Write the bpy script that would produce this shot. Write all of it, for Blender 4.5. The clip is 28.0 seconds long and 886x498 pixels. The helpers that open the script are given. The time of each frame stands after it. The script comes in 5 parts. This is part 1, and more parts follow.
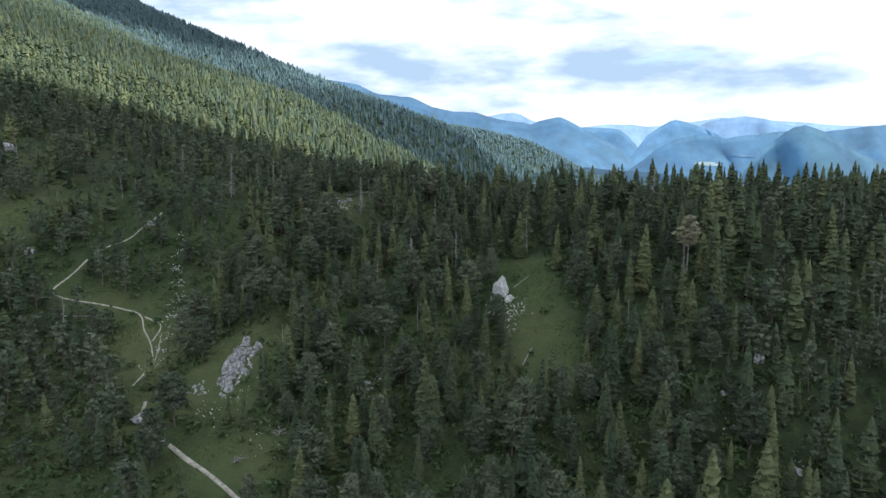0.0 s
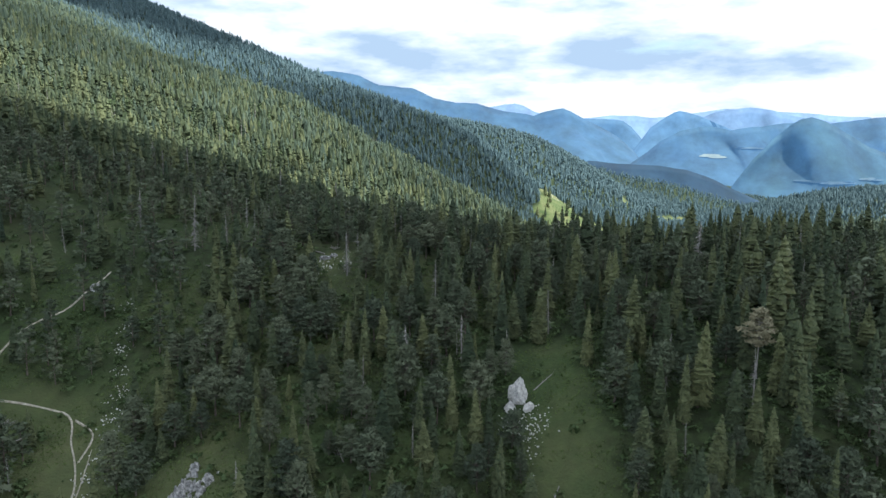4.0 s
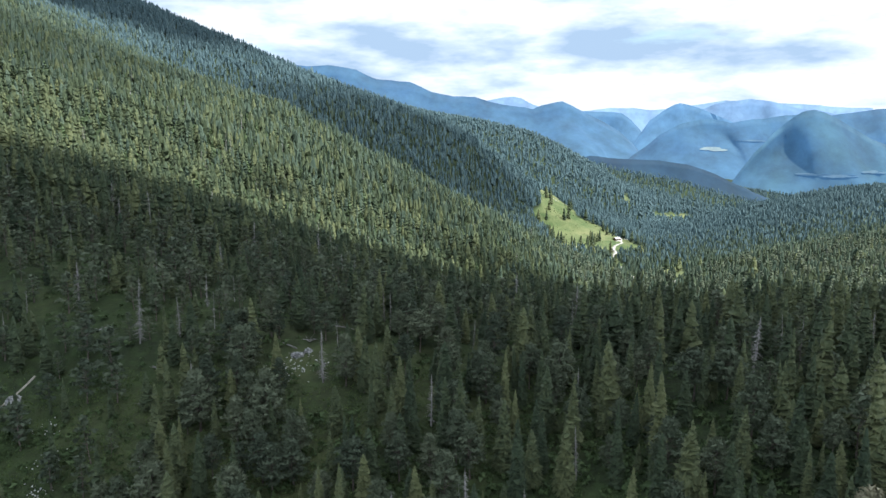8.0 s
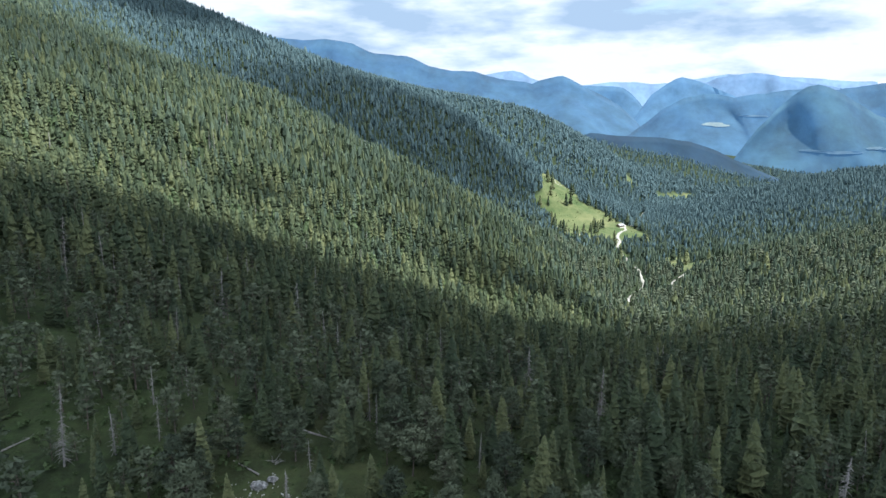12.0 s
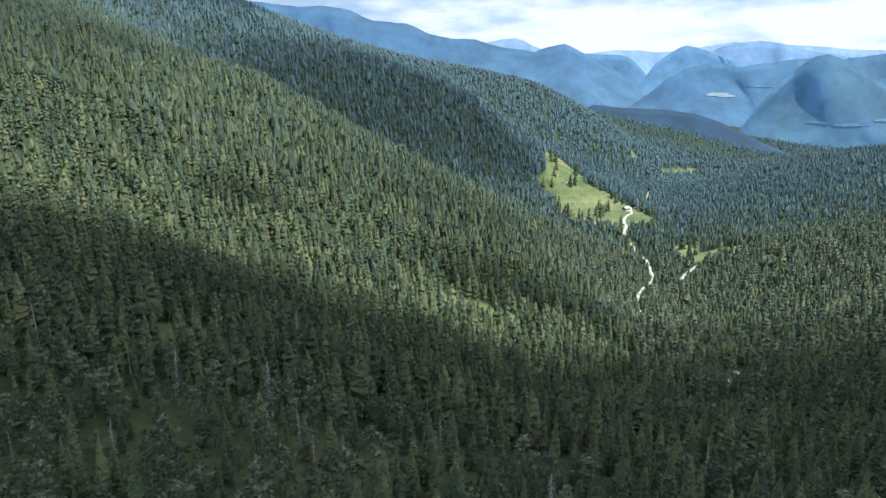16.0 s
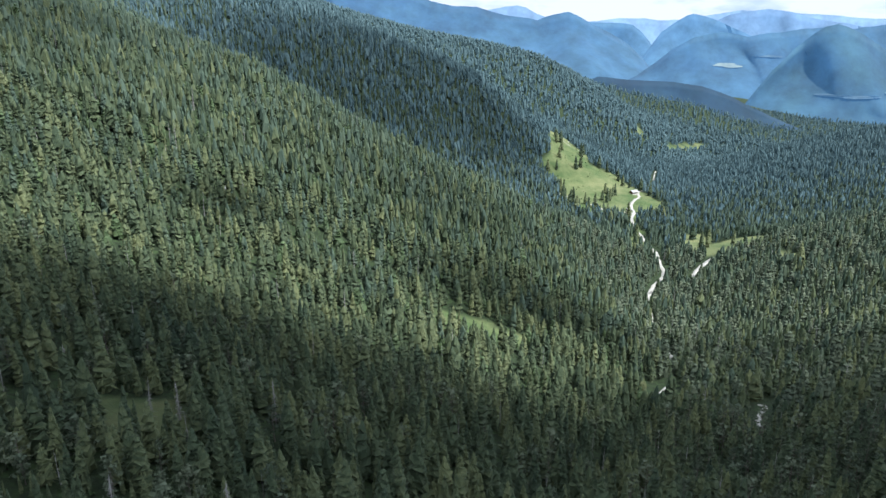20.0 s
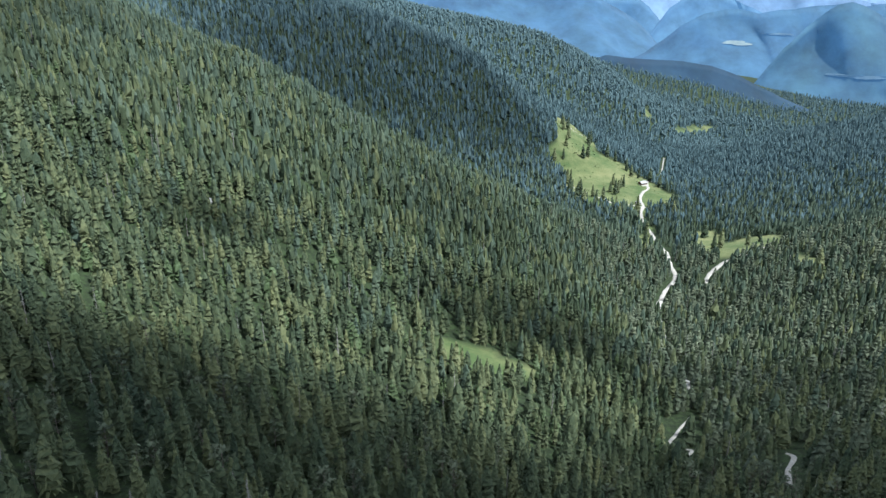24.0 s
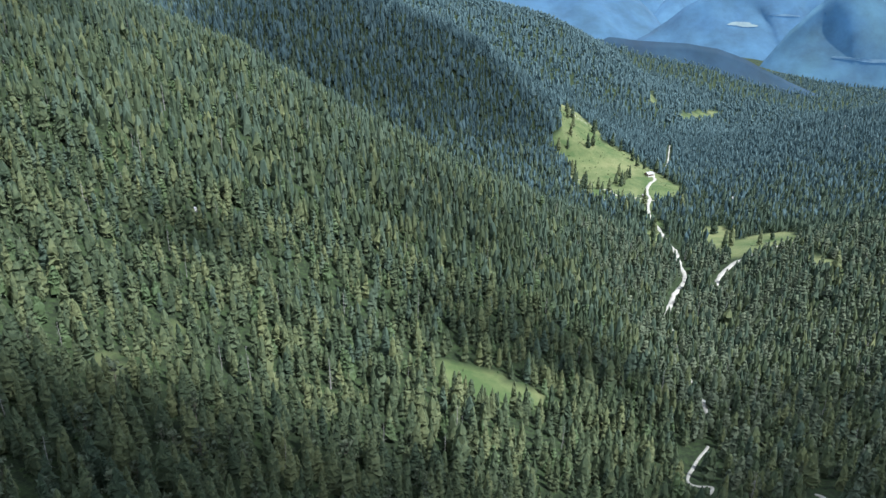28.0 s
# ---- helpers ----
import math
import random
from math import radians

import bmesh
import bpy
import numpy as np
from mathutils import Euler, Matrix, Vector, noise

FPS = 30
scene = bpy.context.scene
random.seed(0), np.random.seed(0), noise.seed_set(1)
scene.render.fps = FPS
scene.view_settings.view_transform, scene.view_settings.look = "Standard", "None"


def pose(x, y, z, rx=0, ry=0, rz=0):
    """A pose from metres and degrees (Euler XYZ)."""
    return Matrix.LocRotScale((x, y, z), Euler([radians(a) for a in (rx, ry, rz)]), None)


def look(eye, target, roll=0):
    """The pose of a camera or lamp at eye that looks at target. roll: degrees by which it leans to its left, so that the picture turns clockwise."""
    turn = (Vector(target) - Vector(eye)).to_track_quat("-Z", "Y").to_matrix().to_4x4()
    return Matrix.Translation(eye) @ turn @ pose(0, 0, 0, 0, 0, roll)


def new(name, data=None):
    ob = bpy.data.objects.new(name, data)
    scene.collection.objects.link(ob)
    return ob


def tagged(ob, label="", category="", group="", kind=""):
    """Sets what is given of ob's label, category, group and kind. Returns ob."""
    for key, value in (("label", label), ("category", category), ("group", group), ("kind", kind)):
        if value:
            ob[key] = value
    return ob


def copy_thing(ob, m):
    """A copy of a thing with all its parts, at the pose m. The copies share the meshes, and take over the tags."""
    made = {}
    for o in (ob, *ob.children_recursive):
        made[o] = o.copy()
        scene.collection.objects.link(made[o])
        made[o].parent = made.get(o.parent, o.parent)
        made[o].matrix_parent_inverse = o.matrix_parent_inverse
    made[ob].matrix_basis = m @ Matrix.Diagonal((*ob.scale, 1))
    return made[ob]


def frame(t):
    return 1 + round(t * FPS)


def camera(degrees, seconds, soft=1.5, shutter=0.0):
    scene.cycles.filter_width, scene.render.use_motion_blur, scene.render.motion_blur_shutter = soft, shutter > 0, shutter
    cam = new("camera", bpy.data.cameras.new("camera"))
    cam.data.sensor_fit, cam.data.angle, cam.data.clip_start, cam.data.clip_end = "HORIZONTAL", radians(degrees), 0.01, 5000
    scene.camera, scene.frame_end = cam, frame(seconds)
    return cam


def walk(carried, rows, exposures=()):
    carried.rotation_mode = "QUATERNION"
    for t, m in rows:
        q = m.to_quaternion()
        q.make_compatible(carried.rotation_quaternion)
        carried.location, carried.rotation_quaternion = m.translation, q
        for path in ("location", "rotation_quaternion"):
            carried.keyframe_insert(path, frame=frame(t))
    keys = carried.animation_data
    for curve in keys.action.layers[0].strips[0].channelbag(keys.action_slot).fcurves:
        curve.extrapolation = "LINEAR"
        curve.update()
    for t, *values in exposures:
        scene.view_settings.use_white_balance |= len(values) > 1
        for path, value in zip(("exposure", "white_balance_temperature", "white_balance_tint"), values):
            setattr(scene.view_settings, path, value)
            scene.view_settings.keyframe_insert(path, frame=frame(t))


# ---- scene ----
cam = camera(63.74, 28.0)
walk(cam, [
    (0, look((-0.00, 0.00, 200.00), (0.00, 98.90, 185.22), 0.14)),
    (1, look((-0.25, 9.13, 202.95), (-0.29, 107.99, 187.85), 0.16)),
    (2, look((-0.36, 18.31, 206.37), (-0.46, 117.10, 190.81), 0.19)),
    (3, look((-0.25, 27.66, 210.24), (-0.46, 126.37, 194.23), 0.22)),
    (3.5, look((-0.22, 32.32, 212.19), (-0.44, 131.00, 196.03), 0.21)),
    (5.5, look((-0.06, 50.19, 220.05), (-0.22, 148.83, 203.62), -0.07)),
    (6, look((-0.07, 54.63, 222.12), (-0.20, 153.26, 205.62), -0.05)),
    (7, look((-0.18, 63.53, 226.22), (-0.25, 162.12, 209.46), -0.04)),
    (8, look((0.03, 72.86, 230.10), (-0.02, 171.33, 212.68), -0.23)),
    (9, look((0.14, 82.05, 233.93), (0.11, 180.39, 215.79), -0.28)),
    (10, look((0.08, 90.92, 237.83), (0.12, 189.11, 218.89), -0.34)),
    (11, look((0.05, 99.55, 241.85), (0.12, 197.55, 221.95), -0.35)),
    (12, look((0.26, 108.17, 246.05), (0.36, 205.92, 224.95), -0.35)),
    (12.5, look((0.38, 112.60, 248.17), (0.46, 210.23, 226.49), -0.38)),
    (14.5, look((0.46, 131.83, 256.29), (0.53, 228.95, 232.47), -0.40)),
    (15, look((0.40, 136.87, 258.21), (0.46, 233.85, 233.82), -0.37)),
    (16, look((0.31, 147.21, 262.21), (0.41, 243.90, 236.68), -0.27)),
    (17, look((0.24, 157.39, 266.17), (0.37, 253.77, 239.52), -0.19)),
    (18, look((0.39, 167.07, 269.89), (0.45, 263.14, 242.13), -0.04)),
    (19, look((0.39, 176.46, 273.53), (0.43, 272.20, 244.64), -0.11)),
    (20, look((0.37, 185.92, 277.04), (0.37, 281.36, 247.19), -0.10)),
    (21, look((0.40, 195.25, 280.74), (0.26, 290.38, 249.92), -0.01)),
    (21.5, look((0.48, 199.79, 282.61), (0.26, 294.80, 251.41), 0.05)),
    (23.5, look((0.58, 216.69, 290.26), (0.25, 311.14, 257.40), 0.26)),
    (24, look((0.33, 220.51, 291.92), (0.01, 314.80, 258.60), 0.30)),
    (25, look((-0.17, 227.92, 294.88), (-0.43, 321.94, 260.82), 0.41)),
    (26, look((-0.53, 235.31, 297.08), (-0.76, 329.11, 262.42), 0.46)),
    (27, look((-0.78, 242.67, 298.33), (-1.03, 336.21, 262.96), 0.51)),
    (28, look((-0.99, 250.00, 299.01), (-1.23, 343.31, 263.05), 0.57)),
], exposures=[(0, 0.98, 6000, 8), (10, 0.89, 5860, 8), (28, 0.80, 5600, 8)])

# ---- world, sun and exposure ----
SUN_ELEV, SUN_AZ = 59.0, 122.0            # degrees; azimuth clockwise from +y
SUN_DIR = Vector((math.sin(radians(SUN_AZ)) * math.cos(radians(SUN_ELEV)), math.cos(radians(SUN_AZ)) * math.cos(radians(SUN_ELEV)), math.sin(radians(SUN_ELEV))))


def make_world():
    w = bpy.data.worlds.new("sky")
    w.use_nodes = True
    scene.world = w
    nt = w.node_tree
    nt.nodes.clear()
    N, L = nt.nodes.new, nt.links.new
    sky = N("ShaderNodeTexSky")
    sky.sky_type, sky.sun_disc = "NISHITA", False
    sky.sun_elevation, sky.sun_rotation = radians(SUN_ELEV), radians(SUN_AZ)
    sky_bg = N("ShaderNodeBackground")
    sky_bg.inputs["Strength"].default_value = 0.11
    L(sky.outputs[0], sky_bg.inputs["Color"])
    # broken cumulus, lower and flatter towards the horizon
    tc = N("ShaderNodeTexCoord")
    deck = N("ShaderNodeVectorMath"); deck.operation = "MULTIPLY"; deck.inputs[1].default_value = (1.0, 1.0, 3.6)
    L(tc.outputs["Generated"], deck.inputs[0])
    n1 = N("ShaderNodeTexNoise")
    n1.inputs["Scale"].default_value, n1.inputs["Detail"].default_value, n1.inputs["Roughness"].default_value = 3.4, 12, 0.54
    L(deck.outputs[0], n1.inputs["Vector"])
    cover = N("ShaderNodeMapRange")
    cover.inputs["From Min"].default_value, cover.inputs["From Max"].default_value = 0.36, 0.43
    L(n1.outputs["Fac"], cover.inputs["Value"])
    n2 = N("ShaderNodeTexNoise")
    n2.inputs["Scale"].default_value, n2.inputs["Detail"].default_value, n2.inputs["Roughness"].default_value = 4.8, 12, 0.54
    off = N("ShaderNodeVectorMath"); off.operation = "ADD"; off.inputs[1].default_value = (3.7, 1.2, 5.0)
    L(deck.outputs[0], off.inputs[0]); L(off.outputs[0], n2.inputs["Vector"])
    ramp = N("ShaderNodeValToRGB")
    els = ramp.color_ramp.elements
    els.new(0.5)
    for k, (p, c) in enumerate(((0.35, (0.44, 0.56, 0.71, 1)), (0.425, (0.66, 0.75, 0.86, 1)), (0.495, (0.92, 0.94, 0.96, 1)))):
        els[k].position, els[k].color = p, c
    L(n2.outputs["Fac"], ramp.inputs[0])
    cloud_bg = N("ShaderNodeBackground")
    cloud_bg.inputs["Strength"].default_value = 0.64
    L(ramp.outputs[0], cloud_bg.inputs["Color"])
    mix = N("ShaderNodeMixShader")
    L(cover.outputs[0], mix.inputs[0]); L(sky_bg.outputs[0], mix.inputs[1]); L(cloud_bg.outputs[0], mix.inputs[2])
    out = N("ShaderNodeOutputWorld")
    L(mix.outputs[0], out.inputs["Surface"])


make_world()
sun_data = bpy.data.lights.new("sun", "SUN")
sun_data.energy, sun_data.angle, sun_data.color = 5.0, radians(0.6), (1.0, 0.95, 0.86)
sun = new("sun", sun_data)
sun.matrix_world = look(SUN_DIR * 3000, (0, 0, 0))


# ---- materials ----
def material(name, colours, scale=1.0, rough=0.8, bump=0.0, bump_scale=8.0, detail=6, tint=0.0, spec=0.25):
    """Noise between two or three colours at two scales, with fine relief; tint: the share of the variation from tree to tree."""
    m = bpy.data.materials.new(name)
    m.use_nodes = True
    nt = m.node_tree
    N, L = nt.nodes.new, nt.links.new
    b = nt.nodes["Principled BSDF"]
    b.inputs["Roughness"].default_value = rough
    b.inputs["Specular IOR Level"].default_value = spec
    geo = N("ShaderNodeNewGeometry")
    n1 = N("ShaderNodeTexNoise")
    n1.inputs["Scale"].default_value, n1.inputs["Detail"].default_value, n1.inputs["Roughness"].default_value = scale, detail, 0.6
    L(geo.outputs["Position"], n1.inputs["Vector"])
    fac = n1.outputs["Fac"]
    if tint:
        at = N("ShaderNodeAttribute")
        at.attribute_name = "tint"
        lone = N("ShaderNodeAttribute")
        lone.attribute_name = "lone"
        oi = N("ShaderNodeObjectInfo")
        s = N("ShaderNodeMath"); s.operation = "MULTIPLY_ADD"
        L(lone.outputs["Fac"], s.inputs[0]); L(oi.outputs["Random"], s.inputs[1]); L(at.outputs["Fac"], s.inputs[2])
        mx = N("ShaderNodeMix")
        mx.inputs[0].default_value = tint
        L(fac, mx.inputs[2]); L(s.outputs[0], mx.inputs[3])
        # lighter young shoots at the tips, painted shade on the inner needles
        shoot_shade = N("ShaderNodeAttribute")
        shoot_shade.attribute_name = "shoot_shade"
        tip_tone = N("ShaderNodeMath"); tip_tone.operation = "MULTIPLY_ADD"; tip_tone.inputs[1].default_value = 0.22
        L(shoot_shade.outputs["Fac"], tip_tone.inputs[0]); L(mx.outputs[0], tip_tone.inputs[2])
        fac = tip_tone.outputs[0]
    if tint:
        isl = N("ShaderNodeMath"); isl.operation = "MULTIPLY_ADD"; isl.inputs[1].default_value = 0.2
        L(geo.outputs["Random Per Island"], isl.inputs[0])
        sub = N("ShaderNodeMath"); sub.operation = "SUBTRACT"; sub.inputs[1].default_value = 0.1
        L(fac, sub.inputs[0]); L(sub.outputs[0], isl.inputs[2])
        fac = isl.outputs[0]
    ramp = N("ShaderNodeValToRGB")
    els = ramp.color_ramp.elements
    lo, hi = (0.12, 0.88) if tint else (0.34, 0.66)
    while len(els) < len(colours):
        els.new(0.5)
    for k, c in enumerate(colours):
        els[k].position = lo + (hi - lo) * k / (len(colours) - 1)
        els[k].color = (*c, 1)
    L(fac, ramp.inputs[0])
    L(ramp.outputs[0], b.inputs["Base Color"])
    if bump:
        n2 = N("ShaderNodeTexNoise")
        n2.inputs["Scale"].default_value, n2.inputs["Detail"].default_value = bump_scale, 8
        L(geo.outputs["Position"], n2.inputs["Vector"])
        bp = N("ShaderNodeBump")
        bp.inputs["Strength"].default_value, bp.inputs["Distance"].default_value = bump, 0.3
        L(n2.outputs["Fac"], bp.inputs["Height"]); L(bp.outputs[0], b.inputs["Normal"])
    return m


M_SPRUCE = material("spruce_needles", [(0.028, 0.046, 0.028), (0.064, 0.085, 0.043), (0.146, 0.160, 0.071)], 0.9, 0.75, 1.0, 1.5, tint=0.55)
# two bluer, flatter needle colours: painted haze for trees farther off
M_SPRUCE_HAZED = material("hazed_spruce_needles", [(0.042, 0.065, 0.046), (0.064, 0.092, 0.062), (0.098, 0.124, 0.076)], 0.8, 0.75, 0.5, 1.2, tint=0.55)
M_SPRUCE_HAZIER = material("hazier_spruce_needles", [(0.052, 0.090, 0.102), (0.072, 0.118, 0.128), (0.100, 0.148, 0.152)], 0.7, 0.75, 0.3, 0.8, tint=0.6)
M_PINE = material("pine_needles", [(0.044, 0.060, 0.040), (0.078, 0.098, 0.060), (0.122, 0.140, 0.088)], 0.6, 0.75, tint=0.6)
M_LEAF = material("broad_leaves", [(0.050, 0.078, 0.034), (0.084, 0.118, 0.050)], 0.8, 0.6, tint=0.5)
M_SHRUB = material("shrub_leaves", [(0.034, 0.056, 0.022), (0.056, 0.088, 0.032), (0.084, 0.118, 0.046)], 0.8, 0.7, tint=0.5)
M_BARK = material("bark", [(0.08, 0.065, 0.055), (0.18, 0.15, 0.13)], 3.0, 0.9)
M_DEAD = material("weathered_dead_wood", [(0.15, 0.14, 0.135), (0.36, 0.345, 0.33)], 2.0, 0.85)
M_ROCK = material("limestone", [(0.10, 0.10, 0.10), (0.30, 0.30, 0.30), (0.58, 0.57, 0.56)], 1.6, 0.9, 1.0, 3.5, detail=12)
M_STONE = material("white_limestone_rubble", [(0.34, 0.34, 0.33), (0.66, 0.65, 0.63)], 1.5, 0.9)
M_GRASS = material("grass_blades", [(0.075, 0.115, 0.035), (0.130, 0.175, 0.060)], 0.5, 0.8, tint=0.4)
M_GRAVEL = material("pale_gravel", [(0.26, 0.245, 0.215), (0.44, 0.42, 0.385)], 0.9, 0.95, 0.3, 6)

M_TRAIL = material("trodden_pale_earth", [(0.22, 0.20, 0.16), (0.52, 0.48, 0.41)], 1.6, 0.95, 0.4, 6)


def ground_material():
    m = material("grass_and_forest_floor", [(0.014, 0.020, 0.010), (0.022, 0.034, 0.014), (0.036, 0.058, 0.020)], 0.5, 0.95, 1.0, 1.8, detail=12)
    nt = m.node_tree
    N, L = nt.nodes.new, nt.links.new
    b = nt.nodes["Principled BSDF"]
    old = b.inputs["Base Color"].links[0].from_socket
    geo = N("ShaderNodeNewGeometry")
    n = N("ShaderNodeTexNoise")
    n.inputs["Scale"].default_value, n.inputs["Detail"].default_value, n.inputs["Roughness"].default_value = 0.06, 10, 0.72
    L(geo.outputs["Position"], n.inputs["Vector"])
    ramp = N("ShaderNodeValToRGB")
    ramp.color_ramp.elements[0].position, ramp.color_ramp.elements[0].color = 0.40, (0.058, 0.090, 0.030, 1)
    ramp.color_ramp.elements[1].position, ramp.color_ramp.elements[1].color = 0.60, (0.150, 0.160, 0.070, 1)
    n3 = N("ShaderNodeTexNoise")
    n3.inputs["Scale"].default_value, n3.inputs["Detail"].default_value = 0.016, 4
    L(geo.outputs["Position"], n3.inputs["Vector"])
    both = N("ShaderNodeMix")
    both.inputs[0].default_value = 0.5
    L(n.outputs["Fac"], both.inputs[2]); L(n3.outputs["Fac"], both.inputs[3])
    L(both.outputs[0], ramp.inputs[0])
    at = N("ShaderNodeAttribute")
    at.attribute_name = "meadow"
    mx = N("ShaderNodeMix")
    mx.data_type = "RGBA"
    L(at.outputs["Fac"], mx.inputs[0]); L(old, mx.inputs[6]); L(ramp.outputs[0], mx.inputs[7])
    L(mx.outputs[2], b.inputs["Base Color"])
    return m


M_GROUND = ground_material()

# ---- landform: ridges, spurs and valleys as lines of (x, y, height) ----
LANDFORM = {
    "valley_floor": [(110, 500, 97), (133, 585, 85), (155, 690, 60), (192, 800, 48), (227, 920, 47), (251, 1080, 43), (290, 1210, 42), (380, 1500, 15), (480, 1750, -10), (700, 2120, -60), (1050, 2300, -100), (1700, 2560, -130)],
    "knoll_crest": [(-220, 262, 220), (-130, 262, 200), (-60, 238, 188), (-28, 222, 184), (-18, 240, 184), (30, 255, 177), (120, 255, 177), (220, 275, 174), (350, 320, 168)],
    "knoll_brow": [(-14, 172, 168), (13, 170, 168), (54, 160, 175), (110, 166, 176), (200, 185, 175)],
    "knoll_front": [(-150, 175, 176), (-74, 172, 156), (-40, 146, 156), (17, 146, 155), (60, 115, 150), (130, 124, 155)],
    "knoll_toe": [(-220, 60, 128), (0, 60, 122), (220, 60, 118)],
    "behind": [(-260, -200, 60), (260, -200, 40)],
    "lee_slope": [(-150, 372, 200), (-73, 344, 184), (0, 340, 161), (60, 345, 150), (110, 368, 134), (200, 380, 136), (330, 400, 140)],
    "lawn": [(-170, 485, 200), (-69, 482, 161), (-43, 497, 152), (2, 541, 131), (44, 526, 121), (66, 522, 113)],
    "side_valley": [(62, 416, 124), (144, 478, 112), (250, 470, 122), (400, 470, 135)],
    "spur_foot": [(-330, 630, 275), (-195, 642, 234), (-127, 577, 184), (-61, 651, 178), (42, 635, 134), (105, 650, 95)],
    "spur": [(-620, 1250, 410), (-449, 1100, 337), (-324, 930, 282), (-188, 830, 247), (-143, 800, 235), (-83, 770, 203), (-39, 780, 178), (8, 800, 153), (50, 830, 129), (97, 860, 104), (150, 890, 76)],
    "spur_shoulder": [(-700, 800, 470), (-480, 830, 352), (-330, 780, 292)],
    "gully": [(150, 965, 55), (60, 960, 79), (-60, 960, 126), (-200, 1030, 192), (-350, 1170, 265)],
    "dark_ridge": [(-800, 1560, 560), (-571, 1500, 445), (-399, 1450, 381), (-336, 1400, 351), (-256, 1350, 313), (-172, 1300, 281), (-77, 1280, 244), (1, 1300, 225), (96, 1350, 171), (150, 1385, 118)],
    "dark_face": [(-130, 1140, 205), (-4, 1172, 154), (100, 1150, 88), (162, 1200, 54)],
    "meadow": [(189, 1400, 107), (232, 1330, 75), (249, 1280, 60)],
    "back_gully": [(320, 1580, 20), (150, 1680, 90), (0, 1740, 150), (-250, 1800, 240)],
    "third_ridge": [(-500, 2050, 400), (-200, 2080, 285), (1, 2100, 235), (105, 2100, 226), (270, 2150, 190), (360, 2200, 148), (454, 2250, 96), (540, 2330, 20)],
    "third_face": [(426, 1838, 55), (560, 2060, 10), (641, 2178, -10)],
    "fourth_ridge": [(500, 2780, 90), (734, 2720, 40), (858, 2700, 20), (984, 2700, -20), (1133, 2700, -60)],
    "right_bank": [(202, 557, 88), (320, 580, 106), (480, 600, 126)],
    "right_spur": [(640, 800, 128), (483, 830, 104), (430, 880, 86), (365, 800, 88), (324, 883, 67), (276, 862, 61), (293, 945, 45)],
    "right_dip": [(330, 1010, 38), (450, 1030, 56), (508, 1047, 66), (650, 1020, 90)],
    "right_ridge": [(1000, 1480, 104), (881, 1500, 94), (783, 1500, 89), (695, 1500, 73), (604, 1550, 44), (505, 1600, 0), (449, 1700, -22)],
    "lowland": [(900, 2000, -90), (1400, 2200, -110), (2200, 2400, -120), (2600, 3300, -150), (2600, 4900, -120), (0, 3300, 60), (-900, 3200, 300), (-600, 4900, 120), (1200, 4900, -100)],
}


def densify(line, step=45.0):
    pts = []
    for a, b in zip(line, line[1:]):
        n = max(1, int(math.dist(a[:2], b[:2]) / step))
        pts += [tuple(np.array(a) + (np.array(b) - np.array(a)) * k / n) for k in range(n)]
    return pts + [line[-1]]


NODES = np.array([p for line in LANDFORM.values() for p in densify(line)], float)


def solve_landform():
    d = np.hypot(NODES[:, None, 0] - NODES[None, :, 0], NODES[:, None, 1] - NODES[None, :, 1])
    n = len(NODES)
    a = np.zeros((n + 1, n + 1))
    a[:n, :n] = -d
    a[:n, :n] += np.eye(n) * 3.0
    a[:n, n] = a[n, :n] = 1
    return np.linalg.solve(a, np.append(NODES[:, 2], 0))


WEIGHTS = solve_landform()


def landform(x, y):
    """Height of the ground at arrays x, y."""
    x, y = np.asarray(x, float), np.asarray(y, float)
    flat_x, flat_y = x.ravel(), y.ravel()
    z = np.full(flat_x.shape, WEIGHTS[-1])
    for k, (px, py, _) in enumerate(NODES):
        z -= WEIGHTS[k] * np.sqrt((flat_x - px) ** 2 + (flat_y - py) ** 2 + 64.0)
    far = np.clip(flat_y / 1500, 0.4, 3.0)
    r = np.random.RandomState(5)
    for size, amp in ((70, 0.8), (38, 0.6), (21, 0.45), (21, 0.45), (12, 0.25), (12, 0.25)):
        a, b, p = r.uniform(0, 6.283, 3)
        warp = np.sin((flat_x * math.sin(a) - flat_y * math.cos(a)) / (size * 0.31) + b) * 1.4
        z += amp * far * np.sin((flat_x * math.cos(a) + flat_y * math.sin(a)) * 6.283 / size + p + warp)
    return z.reshape(x.shape)


def steps(*spans):
    """Grid lines: (start, end, spacing) spans, end to end."""
    out = []
    for a, b, s in spans:
        out += list(np.linspace(a, b, int(round((b - a) / s)), endpoint=False))
    return np.array(out + [spans[-1][1]])


GX = steps((-3000, -900, 150), (-900, -300, 25), (-300, 420, 6), (420, 1300, 25), (1300, 3600, 150))
GY = steps((-400, 60, 40), (60, 620, 6), (620, 1450, 10), (1450, 2300, 20), (2300, 2900, 30), (2900, 4950, 150))
GZ = landform(*np.meshgrid(GX, GY))


def height(x, y):
    """Height on the ground sheet, between its grid lines."""
    x, y = np.asarray(x, float), np.asarray(y, float)
    i = np.clip(np.searchsorted(GX, x) - 1, 0, len(GX) - 2)
    j = np.clip(np.searchsorted(GY, y) - 1, 0, len(GY) - 2)
    u, v = (x - GX[i]) / (GX[i + 1] - GX[i]), (y - GY[j]) / (GY[j + 1] - GY[j])
    return GZ[j, i] * (1 - u) * (1 - v) + GZ[j, i + 1] * u * (1 - v) + GZ[j + 1, i] * (1 - u) * v + GZ[j + 1, i + 1] * u * v


